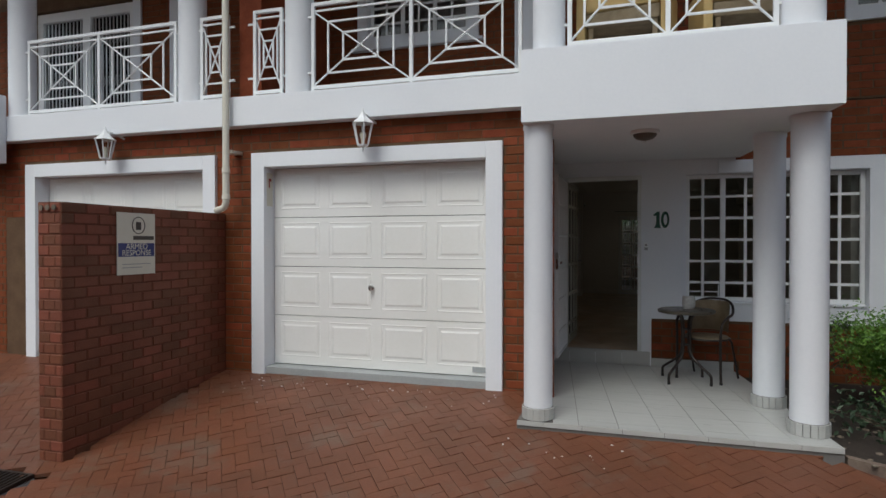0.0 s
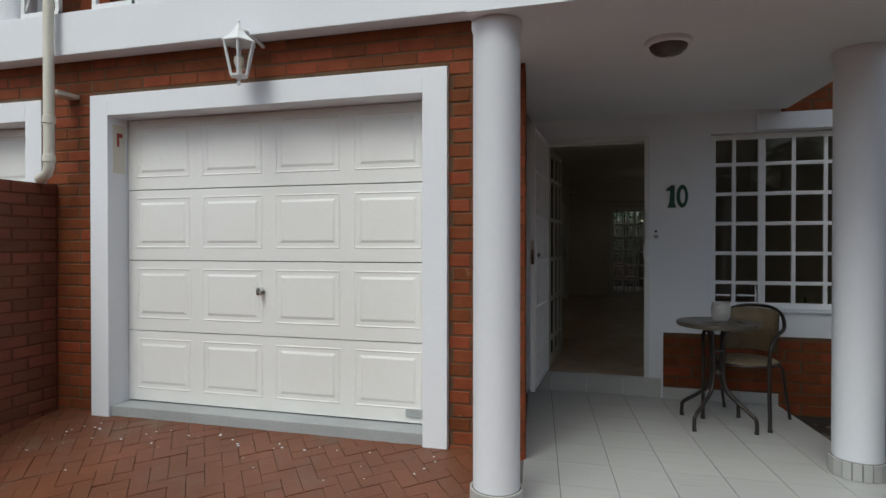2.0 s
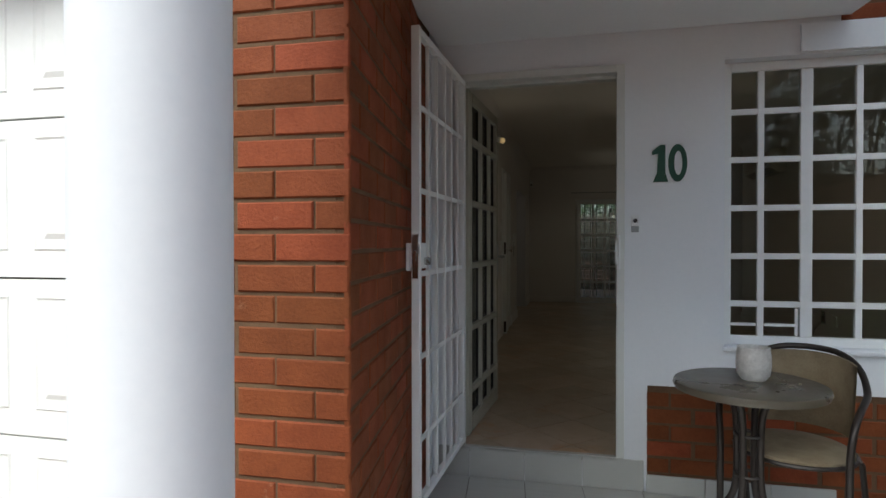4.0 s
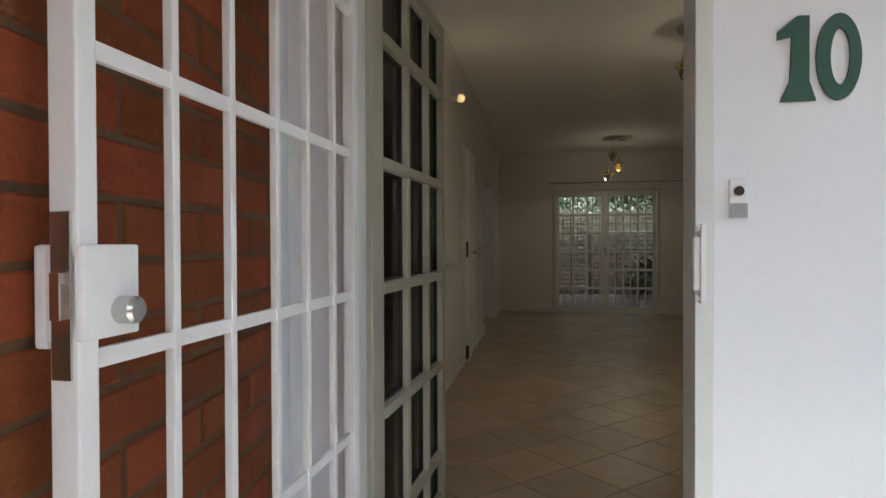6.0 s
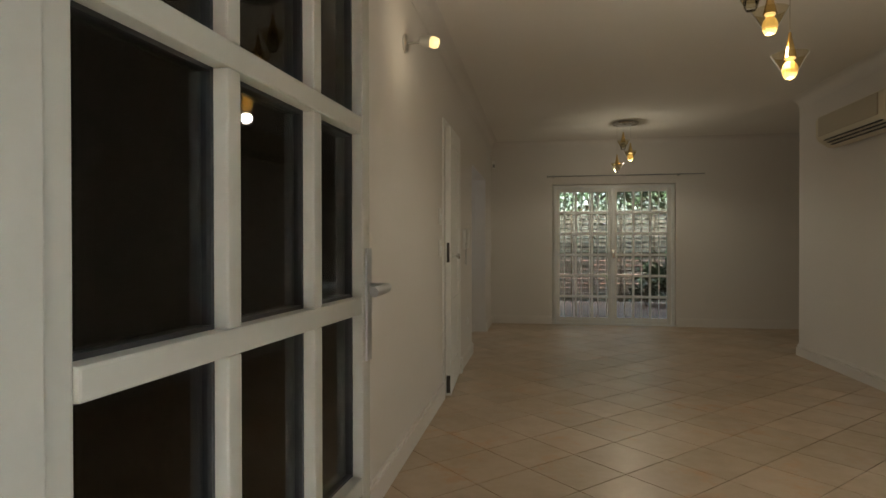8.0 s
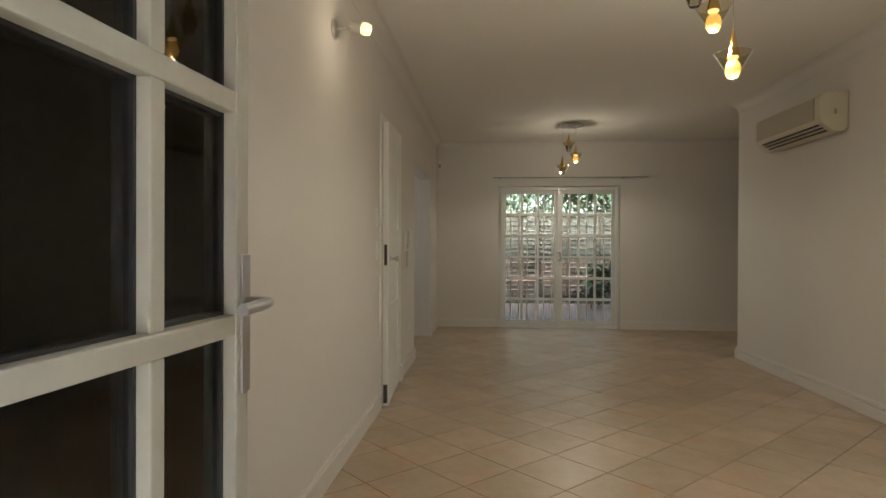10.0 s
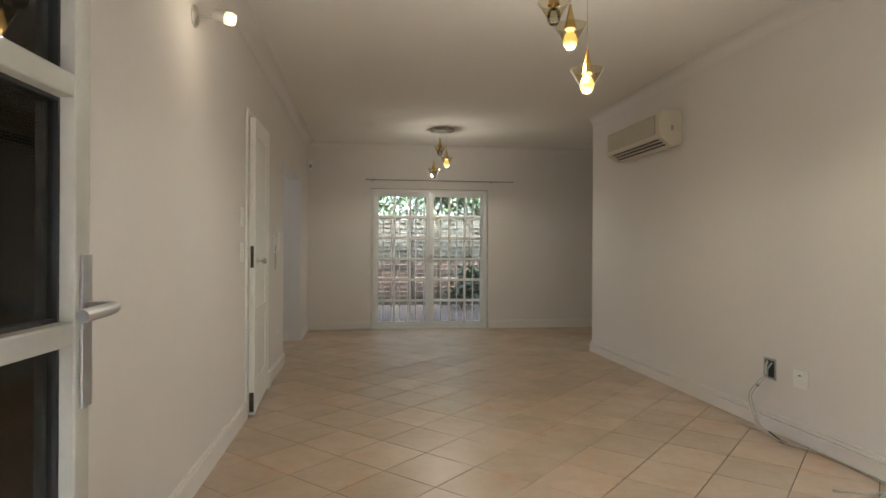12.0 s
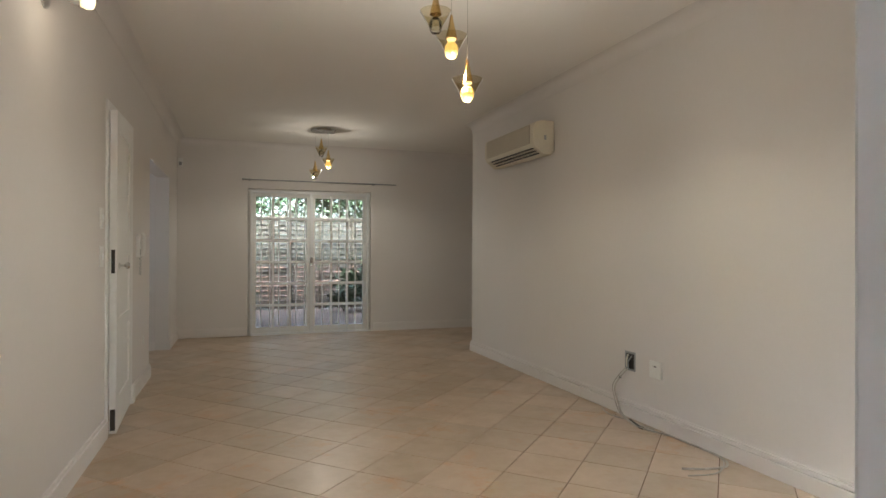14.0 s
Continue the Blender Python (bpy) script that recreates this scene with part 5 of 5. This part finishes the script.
for k in range(5):
    part("post", boxes((k * 2.2 - 0.05, k * 2.2 + 0.05, 0.045, 0.12, -0.0, 2.0)), FENCE_WOOD, fence)
for x in (3.95, 4.95, 5.62):
    part("batten", boxes((x, x + 0.035, -0.05, -0.025, 0.0, 1.95)), BARK, fence)


def leaves(name, label, centre, size, count, leaf, material, seed, category="shrub", trunk=0.0, limbs=6):
    """A plant: stems and a loose uneven crown of small folded leaves."""
    rng = random.Random(seed)
    t = thing(name, label, category, Matrix.Translation((centre[0], centre[1], centre[2])))
    bm = bmesh.new()
    blobs = []
    for i in range(limbs):
        a = 2 * math.pi * i / limbs + rng.uniform(-0.4, 0.4)
        rr = rng.uniform(0.35, 0.95)
        tipp = Vector((size[0] * rr * math.cos(a), size[1] * rr * math.sin(a), trunk + size[2] * rng.uniform(0.3, 1.0)))
        tube([(0, 0, 0), (tipp.x * 0.15, tipp.y * 0.15, max(trunk * 0.8, tipp.z * 0.3)), tuple(tipp * 0.6 + Vector((0, 0, tipp.z * 0.15))), tuple(tipp)], 0.006 + 0.011 * trunk, 6, bm)
        blobs.append((tipp, rng.uniform(0.25, 0.5)))
    part("trunk", bm, BARK, t)
    bm = bmesh.new()
    for i in range(count):
        c, r = blobs[rng.randrange(len(blobs))]
        d = Vector((rng.gauss(0, 1), rng.gauss(0, 1), rng.gauss(0, 0.8)))
        p = c + d * r * size[0] * 0.55
        if p.z < 0.03:
            p.z = 0.03 + rng.random() * 0.1
        q = Euler((rng.uniform(-1, 1), rng.uniform(-1, 1), rng.uniform(0, 6.3))).to_matrix()
        l, w = leaf * rng.uniform(0.6, 1.3), leaf * 0.45 * rng.uniform(0.7, 1.2)
        a, b, c2, d2 = (bm.verts.new(p + q @ Vector(v)) for v in ((0, 0, 0), (l * 0.5, w / 2, 0.12 * l), (l, 0, 0), (l * 0.5, -w / 2, 0.12 * l)))
        bm.faces.new((a, b, c2))
        bm.faces.new((a, c2, d2))
    part("crown", bm, material, t)
    return t


leaves("tree", "leafy tree rising behind the back fence", (0.0, 15.5, 0), (3.6, 1.6, 2.2), 16000, 0.15, LEAF_FAR, 1, "tree", 1.6, 14)
leaves("tree", "darker tree rising behind the back fence", (4.4, 16.5, 0), (3.4, 1.6, 2.4), 16000, 0.15, LEAF_FAR, 2, "tree", 1.7, 14)
leaves("shrub", "broad leaved plant against the back fence", (2.9, 11.9, 0.081), (0.5, 0.3, 0.8), 160, 0.28, LEAF_FAR, 3, limbs=8)
leaves("shrub", "small potted plant in the back yard", (2.35, 11.6, 0.081), (0.35, 0.25, 0.45), 110, 0.20, LEAF_DARK, 4)

# ---- front garden ----
garden = fixed("ground_bed", prism(bmesh.new(), [(2.076, -2.455), (5.0, -4.47), (9.0, -4.47), (9.0, -0.01), (1.81, -0.01)], -0.4, -0.075), SOIL, "dark soil garden bed beside the porch")
leaves("shrub", "bright green garden shrub beside the porch", (3.10, -1.3, -0.07), (0.60, 0.55, 0.80), 15000, 0.045, LEAF, 11, limbs=20)
leaves("shrub", "dark thin stemmed shrub beside the window", (2.5, -0.45, -0.07), (0.3, 0.25, 0.9), 420, 0.06, LEAF_DARK, 12, limbs=9)
leaves("shrub", "low dark ground plant in the garden bed", (2.6, -1.9, -0.07), (0.45, 0.4, 0.22), 380, 0.07, LEAF_DARK, 13, limbs=9)
leaves("shrub", "low green ground plant in the garden bed", (3.1, -2.2, -0.07), (0.5, 0.4, 0.3), 500, 0.07, LEAF, 14, limbs=9)
kerb = fixed("kerb", prism(bmesh.new(), [(2.09, -2.46), (2.09, -2.53), (5.0, -4.56), (5.0, -4.48)], -0.8, -0.068), surface("weathered_kerb", (0.22, 0.17, 0.13), (0.13, 0.09, 0.07), 0.9, large=4, amount=1, bump=0.5), "low concrete kerb of the garden bed")
# two trees out of view, added so the panes mirror something dark
leaves("tree", "unseen tree added across the drive to darken the window reflections", (2.5, -13, -0.6), (3.5, 3, 3.6), 7000, 0.25, LEAF_DARK, 15, "tree", 2.0, 14)
leaves("tree", "second unseen dark tree added across the drive for darker window reflections", (7.0, -12.5, -0.6), (3.2, 2.4, 4.2), 6000, 0.25, LEAF_DARK, 16, "tree", 2.2, 14)

# drain grate
gr = thing("drain_grate", "rusty slotted drain grate set in the paving beside the wall end", "drain grate", Matrix.Translation((-3.98, -4.15, drive(-4.15) - 0.012)) @ Matrix.Rotation(0.1, 4, "X"))
part("frame", boxes((-0.4, 0.36, -0.17, -0.15, -0.022, 0.012), (-0.4, 0.36, 0.15, 0.17, -0.02, 0.012), (-0.4, -0.38, -0.15, 0.15, -0.02, 0.012), (0.34, 0.36, -0.15, 0.15, -0.02, 0.012)), STEEL_DARK, gr)
part("tray", boxes((-0.40, 0.36, -0.17, 0.17, -0.06, -0.025)), CONCRETE, gr, "grey concrete tray")
for i in range(16):
    part("slat", boxes((-0.36 + 0.044 * i, -0.345 + 0.044 * i, -0.15, 0.15, -0.01, 0.010)), STEEL_DARK, gr)

# ---- unseen walls added round the drive to cut low sky light ----
fixed("wall_opposite", boxes((-16, 16, -15.4, -15.1, -1.0, 3.2), (-16.3, -16, -15.4, 0, -1.0, 3.0), (5.3, 5.6, -15.1, 0, -1.0, 2.4)), BRICK_DARK, "unseen plain brick walls added round the drive to block low sky")

# ---- pieces: bricks ----
part("mortar_bed", boxes((0.912, 3.6, -0.002, -0.0005, -0.2, 0.556)), MORTAR, door_wall, "brown mortar bed of the brick plinth")
part("mortar_bed", boxes((1.815, 3.6, -0.002, -0.0005, 2.375, DECK - 0.03)), MORTAR, door_wall)
brickwork(wall_garage, (-6.9, FACADE), (-0.034, FACADE), -0.03, 2.69, [(GX0 - 0.155 + 6.9, GX1 + 0.155 + 6.9, -1, 2.41), (G2[0] - 0.155 + 6.9, G2[1] + 0.155 + 6.9, -1, 2.41), (-1, 3.05, -1, 1.74)], near=(-1.2, FACADE, 1.6))
brickwork(neighbour_wall, (-9.4, FACADE), (-6.905, FACADE), -0.1, 2.42, limit=0, joined=BRICK)
brickwork(wall_side, (-0.034, FACADE - 0.004), (-0.2475, -0.09), 0.0, PORCH_CEILING, near=(-0.1, -0.8, 1.3))
brickwork(boundary, (-3.62, -3.75), (-3.62, FACADE - 0.02), -0.37, 1.755, material=BRICK_DARK, near=(-3.62, -3.2, 1.2))
brickwork(boundary, (-3.85, -3.75), (-3.62, -3.75), -0.37, 1.755, material=BRICK_DARK, limit=60, length=0.107)
brickwork(door_wall, (0.91, 0.0), (3.6, 0.0), -0.15, 0.555, near=(1.5, 0, 0.3))
brickwork(door_wall, (1.80, 0.0), (3.6, 0.0), 2.375, DECK - 0.03, limit=100)
brickwork(upper_wall, (-9.6, 0.0), (5.0, 0.0), DECK, 5.3, [(9.6 - 2.83, 9.6 - 1.16, 4.04, 9), (9.6 - 8.6, 9.6 - 6.44, 3.02, 9), (9.6 - 5.9, 9.6 - 5.72, 3.0, 9), (9.6 + 2.85, 9.6 + 3.9, 3.80, 9)], near=(1.5, 0, 3.2))

# plaster return where the brick of the side wall stops
mm, ln = along((-0.2475, -0.088), (-0.2585, -0.002))
rng = random.Random(21)
bm = boxes((0.006, ln, -0.010, 0.0, 0.0, PORCH_CEILING - 0.002), m=mm)
z = 0.0
while z < PORCH_CEILING - 0.06:
    h = rng.uniform(0.02, 0.05)
    box(bm, -rng.uniform(0.0, 0.008), 0.006, -0.0095, 0.0, z, z + h, mm)
    z += h
part("plaster_return", bm, WHITE, wall_side, "white plaster return with a ragged edge")

# ---- pieces: porch tiles ----
def slab_x(u, y):
    """Sheared porch grid: u at the wall line."""
    return u + 0.111 * -y


us = [-0.235, -0.03, 0.275, 0.58, 0.885, 1.19, 1.495, 1.785]
vs = [0.0, -0.345, -0.69, -1.035, -1.38, -1.725, -2.07, -2.415, -2.546]
made = {}
for a, b in zip(us, us[1:]):
    for v0, v1 in zip(vs, vs[1:]):
        g = 0.0022
        key = (round(b - a, 3), round(v0 - v1, 3))
        if key not in made:
            bm = bmesh.new()
            w, h = b - a - 2 * g, v0 - v1 - 0.0022
            top = [bm.verts.new(p) for p in ((0, 0, 0), (w, 0, 0), (w + 0.111 * h, -h, 0), (0.111 * h, -h, 0))]
            low = [bm.verts.new(v.co + Vector((0, 0, -0.005))) for v in top]
            bm.faces.new(top)
            for i in range(4):
                bm.faces.new((top[i], top[(i + 1) % 4], low[(i + 1) % 4], low[i]))
            made[key] = finish("tile", bm, TILE)
        lay("tile", made[key], Matrix.Translation((slab_x(a + g, v0 - 0.0011), v0 - 0.0011, 0.0)), porch)
# edge tiles on the slab front and risers at the wall
for i in range(8):
    a, b = -0.235 + 0.305 * i - 0.1, -0.235 + 0.305 * (i + 1) - 0.1
    a, b = max(a, -0.24), min(b, 2.065)
    if b - a > 0.03:
        part("edge_tile", boxes((a + 0.002, b - 0.002, -2.556, -2.548, -0.038, -0.001)), TILE, porch)
for a, b, h in ((-0.205, -0.028, 0.163), (-0.028, 0.277, 0.163), (0.277, 0.582, 0.163), (0.582, 0.895, 0.163), (0.905, 1.19, 0.095), (1.19, 1.495, 0.095), (1.495, 1.785, 0.095)):
    part("skirting_tile", boxes((a + 0.0015, b - 0.0015, -0.012, -0.001 if h > 0.1 else -0.0115 + 0.002, 0.002, h) if h > 0.1 else (a + 0.0015, b - 0.0015, -0.022, -0.010, 0.002, h), bevel=0.001), TILE, door_wall)

# ---- pieces: interior floor tiles ----
floor_ob = bpy.data.objects["floor"]
P = 0.333
bm = bmesh.new()
h = P / 2 - 0.0022
box(bm, -h, h, -h, h, -0.006, 0.0, bevel=0.0015)
whole = finish("tile", bm, FLOOR_TILE)
rot = Matrix.Rotation(math.pi / 4, 4, "Z")
for i in range(-30, 30):
    for j in range(-30, 30):
        c = Vector((2.41, 2.495, 0)) + rot.to_3x3() @ Vector(((i + 0.5) * P, (j + 0.5) * P, 0))
        inside = (LX - 0.2 < c.x < 3.2 and 0.245 < c.y < 8.30) or (2.8 < c.x < 5.0 and 6.05 < c.y < 8.30) or (-1.6 < c.x < LX and 5.6 < c.y < 7.6) or (-1.5 < c.x < LX and 3.8 < c.y < 5.0)
        if inside:
            lay("tile", whole, Matrix.Translation((c.x, c.y, FLOOR)) @ rot, floor_ob)
        elif -0.3 < c.x < 1.1 and -0.22 < c.y <= 0.245:
            q = [c + rot.to_3x3() @ Vector((sx * h, sy * h, 0)) for sx, sy in ((-1, -1), (1, -1), (1, 1), (-1, 1))]
            out = []
            for k in range(4):
                s, e = q[k], q[(k + 1) % 4]
                if s.y >= 0.022:
                    out.append(s)
                if (s.y - 0.022) * (e.y - 0.022) < 0:
                    out.append(s.lerp(e, (0.022 - s.y) / (e.y - s.y)))
            if len(out) > 2:
                bm = bmesh.new()
                top = [bm.verts.new((p.x, p.y, FLOOR)) for p in out]
                low = [bm.verts.new((p.x, p.y, FLOOR - 0.0055)) for p in out]
                bm.faces.new(top)
                bm.faces.new(low[::-1])
                for k in range(len(top)):
                    bm.faces.new((top[k], low[k], low[(k + 1) % len(top)], top[(k + 1) % len(top)]))
                part("tile", bm, FLOOR_TILE, floor_ob)

# ---- pieces: herringbone pavers on the sloping drive ----
bm = bmesh.new()
box(bm, 0.0012, 0.1988, 0.0012, 0.0988, -0.03, 0.0, bevel=0.0018)
paver = finish("paver", bm, PAVER)
rng = random.Random(3)
items = []
rot = Matrix.Rotation(radians(38), 4, "Z")
for i in range(-90, 90):
    for j in range(-90, 90):
        k = (i - j) % 4
        if k == 0:
            base = (i * 0.1, j * 0.1, 0)
        elif k == 3:
            base = (i * 0.1 + 0.1, j * 0.1, 90)
        else:
            continue
        loc = rot @ Matrix.Translation((base[0], base[1], 0)) @ Matrix.Rotation(radians(base[2]), 4, "Z")
        c = loc @ Vector((0.1, 0.05, 0))
        if not (-7.4 < c.x < 4.9 and -4.7 < c.y < -1.66) or c.x > 2.0 and c.y > -2.64 - 0.698 * (c.x - 2.09):
            continue
        if c.x > -0.20 and c.y > -2.47 or c.x > -0.45 and c.y > -1.76:
            continue
        if -3.80 < c.x < -3.66 and c.y > -3.70:
            continue
        if -4.41 < c.x < -3.58 and -4.33 < c.y < -3.97:
            continue
        slope = math.atan2(drive(c.y + 0.05) - drive(c.y - 0.05), 0.1)
        mm = Matrix.Translation((c.x, c.y, drive(c.y) - 0.004 + rng.uniform(-0.002, 0.002))) @ Matrix.Rotation(slope, 4, "X") @ Matrix.Rotation(rng.uniform(-0.01, 0.01), 4, "Y") @ Matrix.Translation((-c.x, -c.y, 0)) @ loc
        items.append((paver, mm))
items.sort(key=lambda t: (t[1].translation - Vector((-0.8, -3.2, 0))).length)
for me, mm in items[:300]:
    lay("paver", me, mm, ground)
PAVER_FAR = surface("clay_paver_far", (0.170, 0.060, 0.028), (0.115, 0.044, 0.023), 0.5, large=1.3, fine=50, amount=1.0, bump=0.7, bump_scale=70, vary=0.06, islands=True, stain=(0.15, 0.092, 0.064), stain_at=0.53)
lay_joined(ground, "far_pavers", items[300:], PAVER_FAR)

# chips of plaster and pebbles lying about
rng = random.Random(9)
bm = bmesh.new()
for i in range(60):
    x, y = rng.uniform(-3.4, 0.6), -1.9 - abs(rng.gauss(0, 0.22))
    s = rng.uniform(0.003, 0.009)
    if x > -0.35 and y > -2.6:
        y -= 0.75
    box(bm, -s, s, -s * 0.7, s * 0.7, 0, s * 0.5, Matrix.Translation((x, y, drive(y) - 0.002)) @ Matrix.Rotation(rng.uniform(0, 3), 4, "Z"))
tagged(new("plaster_chips", finish("plaster_chips", bm, WHITE)), "small white plaster chips scattered on the paving", "debris", kind="stuff")
bm = bmesh.new()
for i in range(260):
    x, y = rng.uniform(1.95, 3.6), rng.uniform(-3.2, -0.1)
    if x < slab_x(1.85, y):
        continue
    s = rng.uniform(0.008, 0.03)
    bmesh.ops.create_icosphere(bm, subdivisions=1, radius=s, matrix=Matrix.Translation((x, y, -0.072)) @ Matrix.Diagonal((1, 0.8, 0.5, 1)))
tagged(new("garden_stones", finish("garden_stones", bm, STONE)), "scattered stones and dead leaves on the soil", "stones", kind="stuff")
